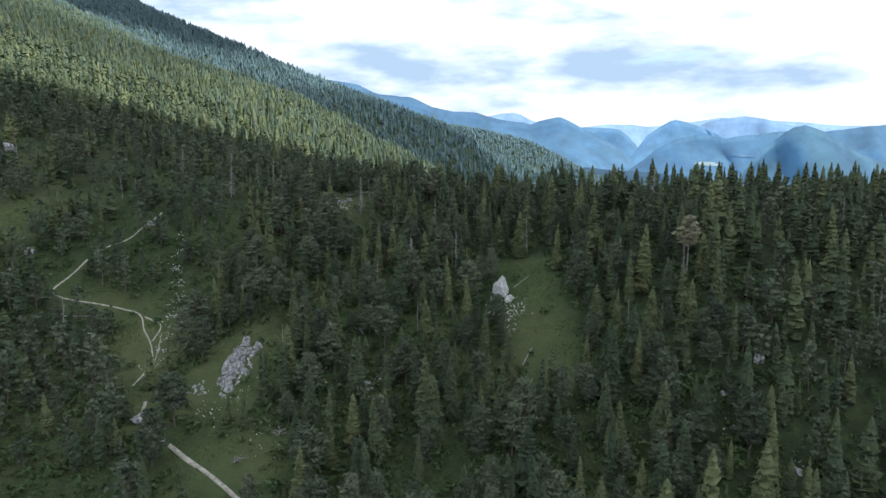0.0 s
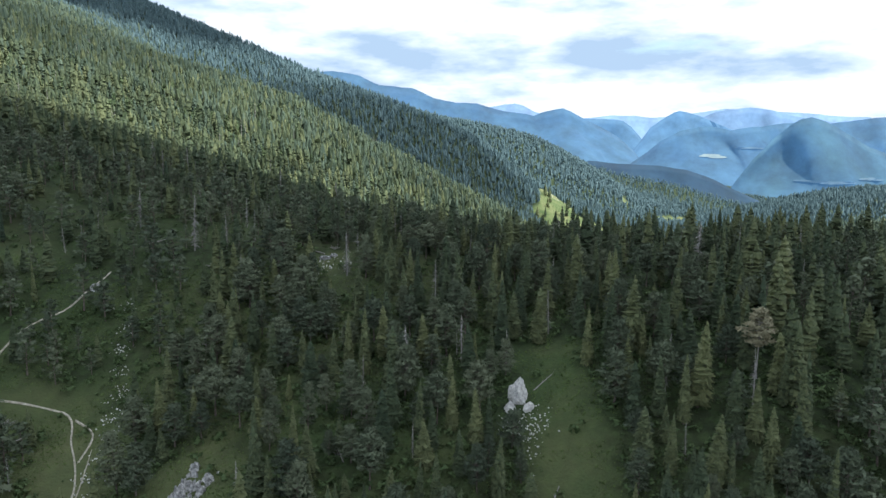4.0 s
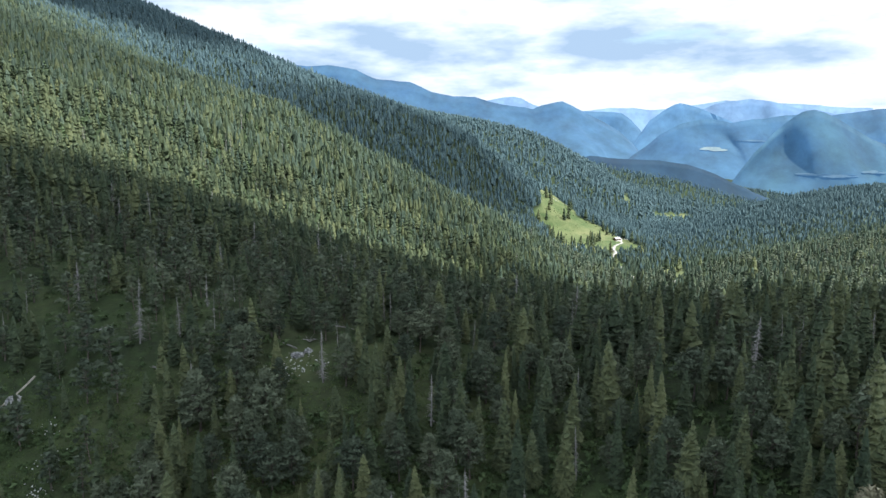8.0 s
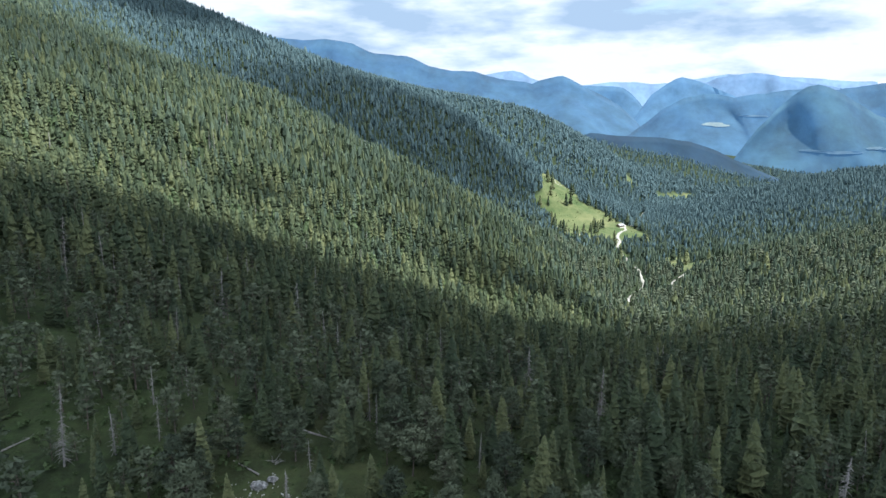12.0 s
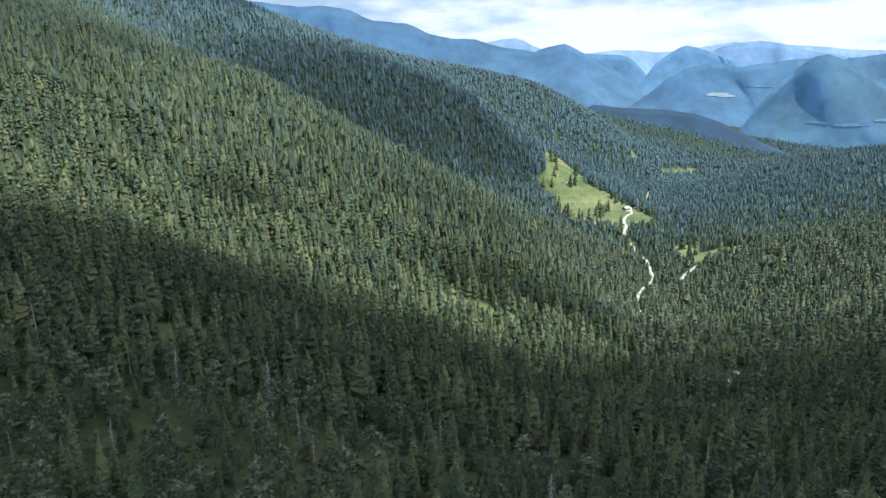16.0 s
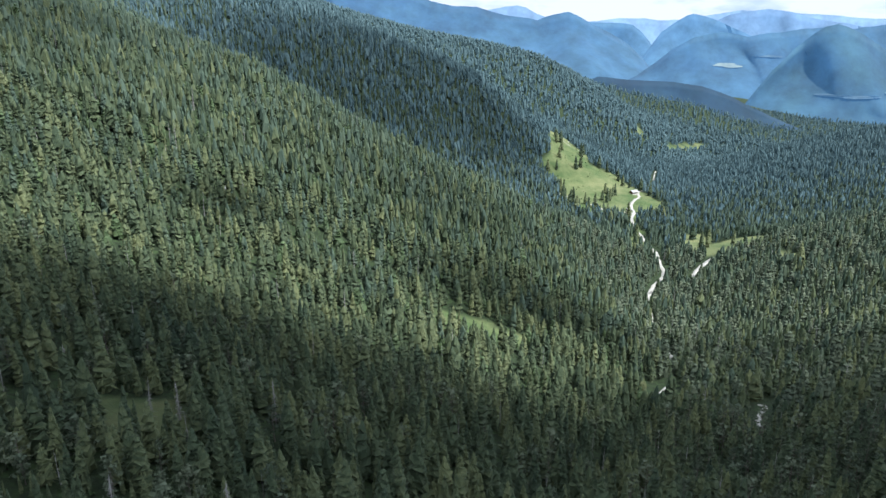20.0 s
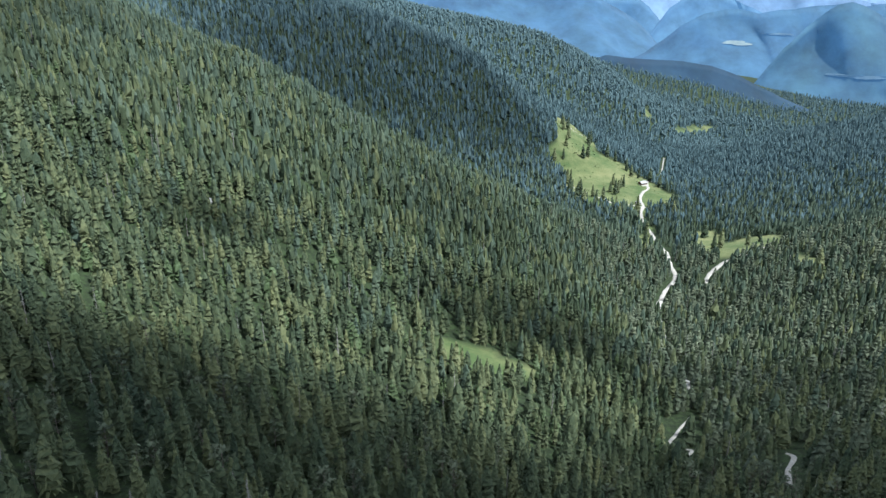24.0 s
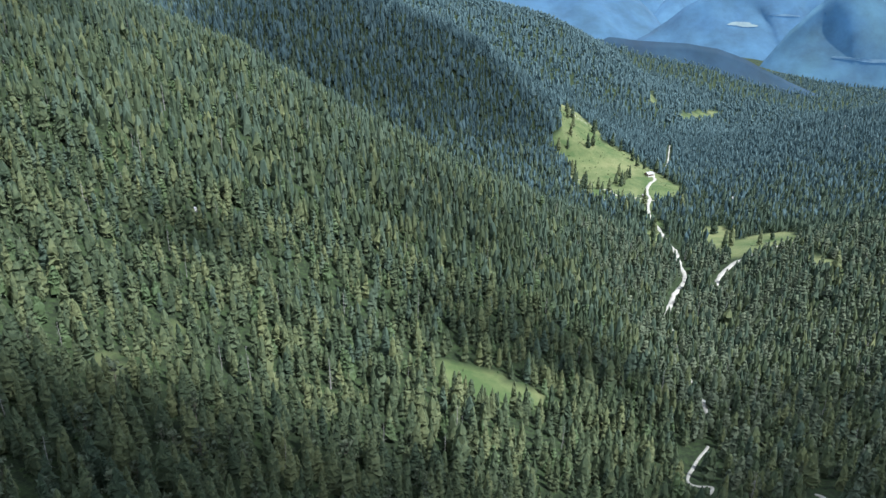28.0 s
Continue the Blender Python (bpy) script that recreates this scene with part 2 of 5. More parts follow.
# ---- open ground: meadows, lawns, road and trail ----
def inside(x, y, poly):
    hit = np.zeros(np.shape(x), bool)
    for (ax, ay), (bx, by) in zip(poly, poly[1:] + poly[:1]):
        cross = ((ay > y) != (by > y)) & (x < (bx - ax) * (y - ay) / ((by - ay) or 1e-9) + ax)
        hit ^= cross
    return hit


def line_distance(x, y, line):
    d = np.full(np.shape(x), 1e9)
    for (ax, ay), (bx, by) in zip(line, line[1:]):
        ex, ey = bx - ax, by - ay
        t = np.clip(((x - ax) * ex + (y - ay) * ey) / (ex * ex + ey * ey), 0, 1)
        d = np.minimum(d, np.hypot(x - ax - t * ex, y - ay - t * ey))
    return d


MEADOWS = {
    "alp": [(195, 1405), (212, 1390), (236, 1350), (232, 1300), (262, 1300), (296, 1245), (310, 1130), (280, 1086), (254, 1096), (240, 1040), (234, 985), (224, 985), (228, 1066), (196, 1064), (170, 1052), (150, 1080), (168, 1190), (150, 1204), (148, 1236), (166, 1275), (178, 1395)],
    "roadside": [(221, 927), (228, 960), (214, 965), (198, 930), (196, 886)],
    "right_clearing": [(273, 978), (303, 1008), (311, 992), (296, 935), (330, 948), (354, 940), (333, 872), (310, 864), (266, 862), (254, 884)],
    "right_strip": [(319, 838), (328, 813), (321, 773), (310, 770), (306, 800)],
    "small_lawn": [(-3, 541), (3, 542), (18, 538), (36, 533), (56, 527), (58, 521), (43, 517), (27, 512), (12, 507), (0, 510)],
    "far_strip": [(482, 1990), (496, 1990), (480, 1890), (462, 1838), (450, 1846)],
    "far_pasture": [(545, 1945), (600, 2040), (655, 2130), (759, 2250), (770, 2236), (668, 2095), (545, 1900)],
}
GLADES = {
    "loop": [(-62, 134), (-55, 150), (-58, 168), (-72, 178), (-100, 178), (-94, 166), (-76, 162), (-70, 148)],
    "cliff": [(-36, 127), (-35, 156), (-46, 158), (-54, 139), (-46, 127)],
    "below_pinnacle": [(14, 128), (12, 176), (24, 180), (30, 150), (24, 130)],
    "left_bank": [(-135, 182), (-118, 215), (-105, 218), (-116, 186)],
    "lee": [(-92, 338), (-70, 334), (-62, 346), (-72, 356), (-88, 350)],
    "slope_left": [(-117, 454), (-112, 462), (-104, 452), (-103, 443), (-110, 441)],
    "slope_upper": [(-108, 491), (-104, 501), (-97, 491), (-102, 481)],
    "outcrop": [(-35, 210), (-27, 210), (-26, 219), (-36, 219)],
    "foot": [(-50, 106), (-30, 112), (-28, 124), (-44, 124)],
}
ROAD = [(169, 741), (177, 761), (193, 797), (208, 821), (216, 843), (219, 875), (224, 900), (226, 946), (230, 985), (230, 1016), (240, 1060), (252, 1095), (256, 1130), (270, 1165), (284, 1190), (290, 1225)]
LOWER_ROAD = [(123, 545), (134, 556), (138, 575), (140, 595), (146, 630), (156, 675), (165, 709), (169, 741)]
HAIRPIN = [(122, 525), (118, 520), (112, 512), (103, 498), (99, 488), (104, 486), (111, 489), (106, 481), (98, 471)]
HUT_TRACK = [(290, 1225), (307, 1239), (338, 1315), (372, 1421), (409, 1538)]
CROSS_ROAD = [(190, 1112), (203, 1112), (211, 1089), (232, 1089), (252, 1085), (262, 1084)]
RIGHT_ROAD = [(228, 800), (233, 813), (244, 833), (262, 851), (293, 867), (323, 876), (336, 876)]
FORK = [(132, 446), (136, 458), (147, 472), (142, 476)]
TRAIL = [(-63, 139), (-62, 143), (-62, 147), (-63, 150), (-65, 154), (-67, 158), (-70, 162), (-72, 166), (-73, 170), (-76, 173), (-80, 172), (-86, 173), (-91, 171), (-97, 172), (-98, 174), (-95, 179), (-95, 189), (-93, 196), (-88, 198), (-87, 204), (-85, 209), (-84, 215)]
TRAIL_LOOP = [(-73, 170), (-69, 168), (-66.5, 165), (-66, 162), (-66, 158), (-65.5, 155)]
TRAIL_RUT = [(-65, 160), (-63.5, 155), (-62.3, 150), (-61, 146), (-62, 140)]
TRAIL_FOOT = [(-58.5, 134), (-58, 131), (-57, 128), (-54, 125), (-49, 122), (-46.5, 119.5), (-41, 116), (-36, 112), (-31, 108), (-26, 105)]
WAYS = [ROAD, HUT_TRACK, CROSS_ROAD, RIGHT_ROAD, FORK, HAIRPIN]


def noise2(x, y, s, seed):
    """Cheap smooth noise in 0..1."""
    r = np.random.RandomState(seed)
    v = np.zeros(np.shape(x))
    for k in range(7):
        a, ph = r.uniform(0, 6.283), r.uniform(0, 6.283)
        f = (0.6 + 0.35 * k) / s
        v = v + np.sin((x * math.cos(a) + y * math.sin(a)) * f * 6.283 + ph + 1.5 * np.sin((x * math.sin(a) - y * math.cos(a)) * f * 3)) / (1 + 0.35 * k)
    return np.clip(0.5 + v * 0.17, 0, 1)


def open_ground(x, y):
    """True where no tree stands."""
    o = np.zeros(np.shape(x), bool)
    for poly in MEADOWS.values():
        o |= inside(x, y, poly)
    for poly in GLADES.values():
        o |= inside(x, y, poly)
    for way in WAYS:
        o |= line_distance(x, y, way) < 5.0
    o |= np.minimum(line_distance(x, y, TRAIL), line_distance(x, y, TRAIL_FOOT)) < 2.6
    o |= line_distance(x, y, LOWER_ROAD) < 2.4
    return o


def mesh_object(name, verts, faces, mats, index=None, smooth=False, tint=None, parent=None, normals=None, shoot_shade=None, lone=False):
    me = bpy.data.meshes.new(name)
    verts, faces = np.asarray(verts, np.float32), np.asarray(faces, np.int32)
    n, k = faces.shape
    me.vertices.add(len(verts)); me.vertices.foreach_set("co", verts.ravel())
    me.loops.add(n * k); me.loops.foreach_set("vertex_index", faces.ravel())
    me.polygons.add(n)
    me.polygons.foreach_set("loop_start", np.arange(0, n * k, k, dtype=np.int32))
    for m in mats:
        me.materials.append(m)
    if index is not None:
        me.polygons.foreach_set("material_index", np.asarray(index, np.int32))
    me.polygons.foreach_set("use_smooth", np.full(n, smooth))
    if tint is not None:
        me.attributes.new("tint", "FLOAT", "POINT").data.foreach_set("value", np.asarray(tint, np.float32))
    if shoot_shade is not None:
        me.attributes.new("shoot_shade", "FLOAT", "POINT").data.foreach_set("value", np.asarray(shoot_shade, np.float32))
    if lone:
        me.attributes.new("lone", "FLOAT", "POINT").data.foreach_set("value", np.ones(len(verts), np.float32))
    me.update(calc_edges=True)
    me.validate()
    if normals is not None:
        me.attributes.new("custom_normal", "FLOAT_VECTOR", "POINT").data.foreach_set("vector", np.asarray(normals, np.float32).ravel())
    ob = new(name, me)
    ob.parent = parent
    return ob


def build_ground():
    xx, yy = np.meshgrid(GX, GY)
    verts = np.stack([xx, yy, GZ], -1).reshape(-1, 3)
    nx, ny = len(GX), len(GY)
    i = (np.arange(ny - 1)[:, None] * nx + np.arange(nx - 1)[None, :]).ravel()
    ob = mesh_object("ground", verts, np.stack([i, i + 1, i + nx + 1, i + nx], 1), [M_GROUND], smooth=True)
    m = np.zeros(len(verts))
    for poly in MEADOWS.values():
        m = np.maximum(m, inside(verts[:, 0], verts[:, 1], poly))
    for poly in GLADES.values():
        m = np.maximum(m, 0.5 * inside(verts[:, 0], verts[:, 1], poly))
    m = np.maximum(m, 0.5 * (verts[:, 1] < 300) * np.clip((60 - verts[:, 0]) / 60, 0.3, 1) * noise2(verts[:, 0], verts[:, 1], 30, 51))
    ob.data.attributes.new("meadow", "FLOAT", "POINT").data.foreach_set("value", m.astype(np.float32))
    return tagged(ob, "steep mountain ground of grass and forest floor", "ground", kind="structure")


build_ground()


def ribbon(name, line, width, label, category, lift=0.12, mat=None):
    """A way laid on the ground, with uneven edges."""
    pts = []
    for a, b in zip(line, line[1:]):
        n = max(2, int(math.dist(a, b) / 2.0))
        pts += [(a[0] + (b[0] - a[0]) * k / n, a[1] + (b[1] - a[1]) * k / n) for k in range(n)]
    p = np.array(pts)
    for _ in range(4):
        p[1:-1] = (p[:-2] + 2 * p[1:-1] + p[2:]) / 4
    d = np.gradient(p, axis=0)
    d /= np.linalg.norm(d, axis=1)[:, None] + 1e-9
    side = np.stack([-d[:, 1], d[:, 0]], 1)
    r = np.random.RandomState(len(line))
    w1, w2 = width / 2 * r.uniform(0.3, 1.5, len(p)), width / 2 * r.uniform(0.3, 1.5, len(p))
    for _ in range(2):
        w1[1:-1], w2[1:-1] = (w1[:-2] + w1[1:-1] + w1[2:]) / 3, (w2[:-2] + w2[1:-1] + w2[2:]) / 3
    cols = [p + side * w1[:, None], p + side * 0.0, p - side * w2[:, None]]
    skirt = min(0.3, width * 0.15)
    low = [p + side * (w1 + skirt)[:, None], p - side * (w2 + skirt)[:, None]]
    rows = [low[0]] + cols + [low[1]]
    lifts = [-0.3, lift, lift + 0.05, lift, -0.3]
    v = np.stack([np.column_stack([c, height(c[:, 0], c[:, 1]) + h]) for c, h in zip(rows, lifts)], 1)
    n = len(p)
    f = [(i * 5 + k, i * 5 + k + 1, i * 5 + k + 6, i * 5 + k + 5) for i in range(n - 1) for k in range(4)]
    ob = mesh_object(name, v.reshape(-1, 3), f, [mat or M_GRAVEL], smooth=True)
    return tagged(ob, label, category, kind="structure")


ribbon("road", ROAD, 3.9, "pale gravel forest road winding down the valley", "road", 0.3)
ribbon("road", LOWER_ROAD, 2.4, "narrow stony stretch of the forest road between trees", "road", 0.3)
ribbon("road", HUT_TRACK, 2.2, "narrow pale track leading on behind the hut", "road", 0.3)
ribbon("road", HAIRPIN, 1.35, "pale gravel hairpin of the forest road", "road", 0.3)
ribbon("road", CROSS_ROAD, 3.0, "pale gravel lane crossing the alpine meadow", "road", 0.3)
ribbon("road", RIGHT_ROAD, 4.4, "pale gravel track across a hillside clearing", "road", 0.3)
ribbon("road", FORK, 1.9, "short pale gravel bend between the trees", "road", 0.3)
ribbon("trail", TRAIL, 0.36, "worn pale stony footpath through grass", "path", 0.15, M_TRAIL)
ribbon("trail", TRAIL_LOOP, 0.32, "second worn strand of the pale footpath", "path", 0.15, M_TRAIL)
ribbon("trail", TRAIL_RUT, 0.2, "faint third rut beside the pale footpath", "path", 0.15, M_TRAIL)
ribbon("trail", TRAIL_FOOT, 0.75, "broad washed-out foot of the pale stony path", "path", 0.15, M_TRAIL)

# ---- far ranges, closing the view ----
from mathutils.bvhtree import BVHTree


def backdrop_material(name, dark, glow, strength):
    """Distant hillside: dark woods, with bluish haze painted in as emission."""
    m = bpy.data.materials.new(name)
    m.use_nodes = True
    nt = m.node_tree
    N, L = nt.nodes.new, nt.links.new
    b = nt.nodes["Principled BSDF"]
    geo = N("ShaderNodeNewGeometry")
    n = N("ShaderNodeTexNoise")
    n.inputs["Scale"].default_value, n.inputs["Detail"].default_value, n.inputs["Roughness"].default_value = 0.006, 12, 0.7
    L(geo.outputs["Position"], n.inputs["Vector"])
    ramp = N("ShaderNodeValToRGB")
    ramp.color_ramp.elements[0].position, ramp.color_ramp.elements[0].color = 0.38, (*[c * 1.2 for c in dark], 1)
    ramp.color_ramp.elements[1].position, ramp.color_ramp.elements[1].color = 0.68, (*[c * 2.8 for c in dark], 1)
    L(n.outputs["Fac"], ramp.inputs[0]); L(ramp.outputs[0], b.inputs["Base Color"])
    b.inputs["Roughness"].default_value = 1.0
    # painted haze glows brighter low down, patchy by noise
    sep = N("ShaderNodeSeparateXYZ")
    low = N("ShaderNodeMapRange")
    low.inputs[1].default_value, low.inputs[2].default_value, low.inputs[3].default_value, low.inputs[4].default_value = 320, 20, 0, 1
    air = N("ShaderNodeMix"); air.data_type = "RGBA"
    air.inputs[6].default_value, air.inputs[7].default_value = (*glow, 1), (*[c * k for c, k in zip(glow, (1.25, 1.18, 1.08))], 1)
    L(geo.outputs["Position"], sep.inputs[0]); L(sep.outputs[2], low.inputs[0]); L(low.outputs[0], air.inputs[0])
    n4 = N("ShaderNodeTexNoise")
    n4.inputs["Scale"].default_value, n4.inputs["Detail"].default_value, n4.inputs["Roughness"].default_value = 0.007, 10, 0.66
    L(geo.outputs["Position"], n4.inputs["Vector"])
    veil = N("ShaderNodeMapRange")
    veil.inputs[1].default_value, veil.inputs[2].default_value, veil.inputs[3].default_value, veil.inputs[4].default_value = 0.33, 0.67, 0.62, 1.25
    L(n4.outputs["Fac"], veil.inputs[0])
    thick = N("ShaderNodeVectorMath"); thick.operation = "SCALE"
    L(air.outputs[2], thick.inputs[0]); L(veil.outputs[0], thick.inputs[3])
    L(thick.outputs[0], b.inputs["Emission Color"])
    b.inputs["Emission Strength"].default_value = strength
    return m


def far_range(name, line, depth, mat, label, rough=22.0, seed=1):
    """A mountain range along a crest line of (x, y, height): a slope falling to the front, broken by gullies."""
    r = np.random.RandomState(seed)
    pts = np.array(densify(line, 28.0))
    n, rows = len(pts), 24
    s = np.arange(n)
    jag = sum(np.sin(s * f + r.uniform(0, 6)) * a for f, a in ((0.23, 1.0), (0.51, 0.6), (1.1, 0.35), (2.3, 0.2))) * rough * 0.22
    gully = sum(np.sin(s * f + r.uniform(0, 6)) * a for f, a in ((0.13, 0.6), (0.31, 1.0), (0.7, 0.7), (1.5, 0.35))) * 1.4
    v = []
    for k in range(rows):
        u = k / (rows - 1)
        wob = gully * rough * 3.4 * math.sin(math.pi * min(1, u * 1.4)) * 0.8
        z = pts[:, 2] + jag * (1 - u) - (pts[:, 2] + 170) * (u ** 0.8) + wob * 0.5 * math.sin(math.pi * u)
        crag = np.array([noise.fractal(Vector((p[0] * 0.006, u * depth * 0.006 + seed, seed * 3.0)), 1.0, 2.0, 5) for p in pts])
        z = z + crag * rough * 1.6 * (0.25 + u)
        v.append(np.column_stack([pts[:, 0] + wob * 0.5, pts[:, 1] - depth * u + wob, z]))
    v.append(np.column_stack([pts[:, 0], pts[:, 1] + 60, np.full(n, -170.0)]))
    rows += 1
    v = [v[-1]] + v[:-1]
    verts = np.stack(v, 0).reshape(-1, 3)
    i = (np.arange(rows - 1)[:, None] * n + np.arange(n - 1)[None, :]).ravel()
    ob = mesh_object(name, verts, np.stack([i, i + n, i + n + 1, i + 1], 1), [mat], smooth=True)
    return tagged(ob, label, "mountain", kind="structure")


# haze painted as blue emission, paler for the farther ranges
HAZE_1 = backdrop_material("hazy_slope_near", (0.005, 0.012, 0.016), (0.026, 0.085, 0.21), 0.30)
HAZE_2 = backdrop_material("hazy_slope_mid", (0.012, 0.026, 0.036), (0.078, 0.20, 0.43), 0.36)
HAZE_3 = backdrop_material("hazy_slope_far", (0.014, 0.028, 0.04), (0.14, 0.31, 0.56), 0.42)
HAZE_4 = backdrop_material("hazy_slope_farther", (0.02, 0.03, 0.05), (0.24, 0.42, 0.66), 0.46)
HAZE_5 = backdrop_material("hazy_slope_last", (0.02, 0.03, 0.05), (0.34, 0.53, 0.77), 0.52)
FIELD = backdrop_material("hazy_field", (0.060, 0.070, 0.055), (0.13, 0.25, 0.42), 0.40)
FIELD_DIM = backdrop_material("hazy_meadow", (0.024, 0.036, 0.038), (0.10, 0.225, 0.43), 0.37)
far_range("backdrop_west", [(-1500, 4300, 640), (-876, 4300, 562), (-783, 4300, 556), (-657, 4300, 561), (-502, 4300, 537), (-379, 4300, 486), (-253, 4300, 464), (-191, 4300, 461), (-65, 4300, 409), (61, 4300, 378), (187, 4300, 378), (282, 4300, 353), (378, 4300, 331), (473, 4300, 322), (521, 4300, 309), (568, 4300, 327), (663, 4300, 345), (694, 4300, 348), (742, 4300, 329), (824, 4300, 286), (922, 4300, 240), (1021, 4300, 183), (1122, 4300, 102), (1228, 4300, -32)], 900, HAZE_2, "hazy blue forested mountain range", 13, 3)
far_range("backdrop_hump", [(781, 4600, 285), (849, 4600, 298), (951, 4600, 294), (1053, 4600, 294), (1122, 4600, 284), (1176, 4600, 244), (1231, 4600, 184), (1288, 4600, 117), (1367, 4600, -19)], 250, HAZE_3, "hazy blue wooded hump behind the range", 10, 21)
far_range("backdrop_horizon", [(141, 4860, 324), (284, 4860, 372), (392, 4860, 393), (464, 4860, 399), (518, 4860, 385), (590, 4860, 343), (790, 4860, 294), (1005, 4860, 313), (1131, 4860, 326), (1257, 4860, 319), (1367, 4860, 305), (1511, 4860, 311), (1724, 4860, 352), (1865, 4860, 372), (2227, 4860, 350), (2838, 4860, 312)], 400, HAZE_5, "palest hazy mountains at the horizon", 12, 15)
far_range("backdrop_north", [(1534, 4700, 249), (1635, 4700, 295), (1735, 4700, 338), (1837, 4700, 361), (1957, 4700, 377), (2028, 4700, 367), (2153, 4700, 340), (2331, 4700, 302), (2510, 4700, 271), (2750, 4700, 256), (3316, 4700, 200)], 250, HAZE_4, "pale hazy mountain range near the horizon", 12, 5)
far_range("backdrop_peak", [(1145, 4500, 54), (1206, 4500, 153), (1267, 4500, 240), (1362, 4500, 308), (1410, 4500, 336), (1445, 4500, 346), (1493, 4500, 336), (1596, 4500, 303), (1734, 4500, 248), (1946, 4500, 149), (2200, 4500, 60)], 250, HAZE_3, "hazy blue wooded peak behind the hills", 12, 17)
far_range("backdrop_valley", [(700, 3600, -60), (900, 3600, 0), (1050, 3550, 0), (1250, 3500, -40), (1500, 3450, -70), (1700, 3300, -60), (1900, 3250, 0), (2100, 3250, 40), (2500, 3250, 60), (3000, 3250, 60)], 600, HAZE_1, "wooded hills beyond the valley in painted dark blue haze", 14, 9)
far_range("backdrop_ridge", [(444, 2750, 60), (544, 2750, 104), (646, 2750, 96), (809, 2750, 90), (912, 2750, 76), (1017, 2750, 40), (1168, 2750, -30), (1276, 2750, -75), (1384, 2750, -112), (1600, 2780, -145)], 300, HAZE_1, "forested ridge behind the valley in painted dark blue haze", 9, 11)
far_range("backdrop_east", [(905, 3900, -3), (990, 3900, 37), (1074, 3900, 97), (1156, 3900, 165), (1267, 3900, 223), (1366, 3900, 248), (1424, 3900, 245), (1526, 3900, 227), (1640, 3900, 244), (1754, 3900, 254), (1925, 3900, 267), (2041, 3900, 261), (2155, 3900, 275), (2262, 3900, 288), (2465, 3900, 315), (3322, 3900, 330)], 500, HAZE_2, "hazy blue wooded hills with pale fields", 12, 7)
far_range("backdrop_spur", [(1290, 3300, -60), (1340, 3300, 10), (1400, 3300, 90), (1480, 3300, 176), (1560, 3300, 242), (1600, 3300, 268), (1652, 3300, 280), (1702, 3300, 271), (1767, 3300, 240), (1846, 3300, 197), (1920, 3300, 154), (2109, 3300, 82), (2589, 3300, 14)], 320, backdrop_material("hazy_slope_spur", (0.012, 0.026, 0.03), (0.062, 0.165, 0.36), 0.36), "wooded spur with a bare crest in painted blue haze", 14, 19)


def far_field(hill, x, z, rx, rz, seed, bright):
    """A pale mown field draped on a far hillside, uneven in outline; no field where the hillside ends."""
    from_front = BVHTree.FromObject(bpy.data.objects[hill], bpy.context.evaluated_depsgraph_get())
    r = np.random.RandomState(seed)
    n = 20
    a = np.linspace(0, 6.283, n, endpoint=False)
    k = 1 + 0.2 * np.sin(a * 2 + r.uniform(0, 6)) + 0.14 * np.sin(a * 3 + r.uniform(0, 6)) + 0.1 * np.sin(a * 5 + r.uniform(0, 6))
    verts = [(x, z)] + [(x + rx * f * q * math.cos(c), z + rz * f * q * math.sin(c)) for f in (0.5, 1.0) for c, q in zip(a, k)]
    out = []
    for px, pz in verts:
        hit = from_front.ray_cast(Vector((px, 1500, pz)), Vector((0, 1, 0)))[0]
        if hit is None:
            return None
        out.append((px, hit.y - 8, pz))
    f = [(0, 1 + q, 1 + (q + 1) % n) for q in range(n)]
    for q in range(n):
        p = (q + 1) % n
        f += [(1 + q, 1 + n + q, 1 + n + p), (1 + q, 1 + n + p, 1 + p)]
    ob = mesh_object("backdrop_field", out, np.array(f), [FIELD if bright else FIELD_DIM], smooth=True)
    return tagged(ob, "pale field on a hazy far hillside", "field", kind="structure")


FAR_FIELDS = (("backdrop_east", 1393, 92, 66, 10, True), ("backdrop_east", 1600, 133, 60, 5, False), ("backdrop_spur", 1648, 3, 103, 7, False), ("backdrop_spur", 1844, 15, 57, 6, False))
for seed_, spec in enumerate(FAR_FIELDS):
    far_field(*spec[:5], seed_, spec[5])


# ---- trees ----
def frond(z, az, inner, length, droop, width):
    """One drooping spray of needles, from the inner crown to its tip."""
    ca, sa = math.cos(az), math.sin(az)
    ring = ((inner, width, 0), (inner, -width, 0), (length, 0, -droop * length))
    return [(ca * r - sa * w, sa * r + ca * w, z + dz) for r, w, dz in ring], [(0, 1, 2)]


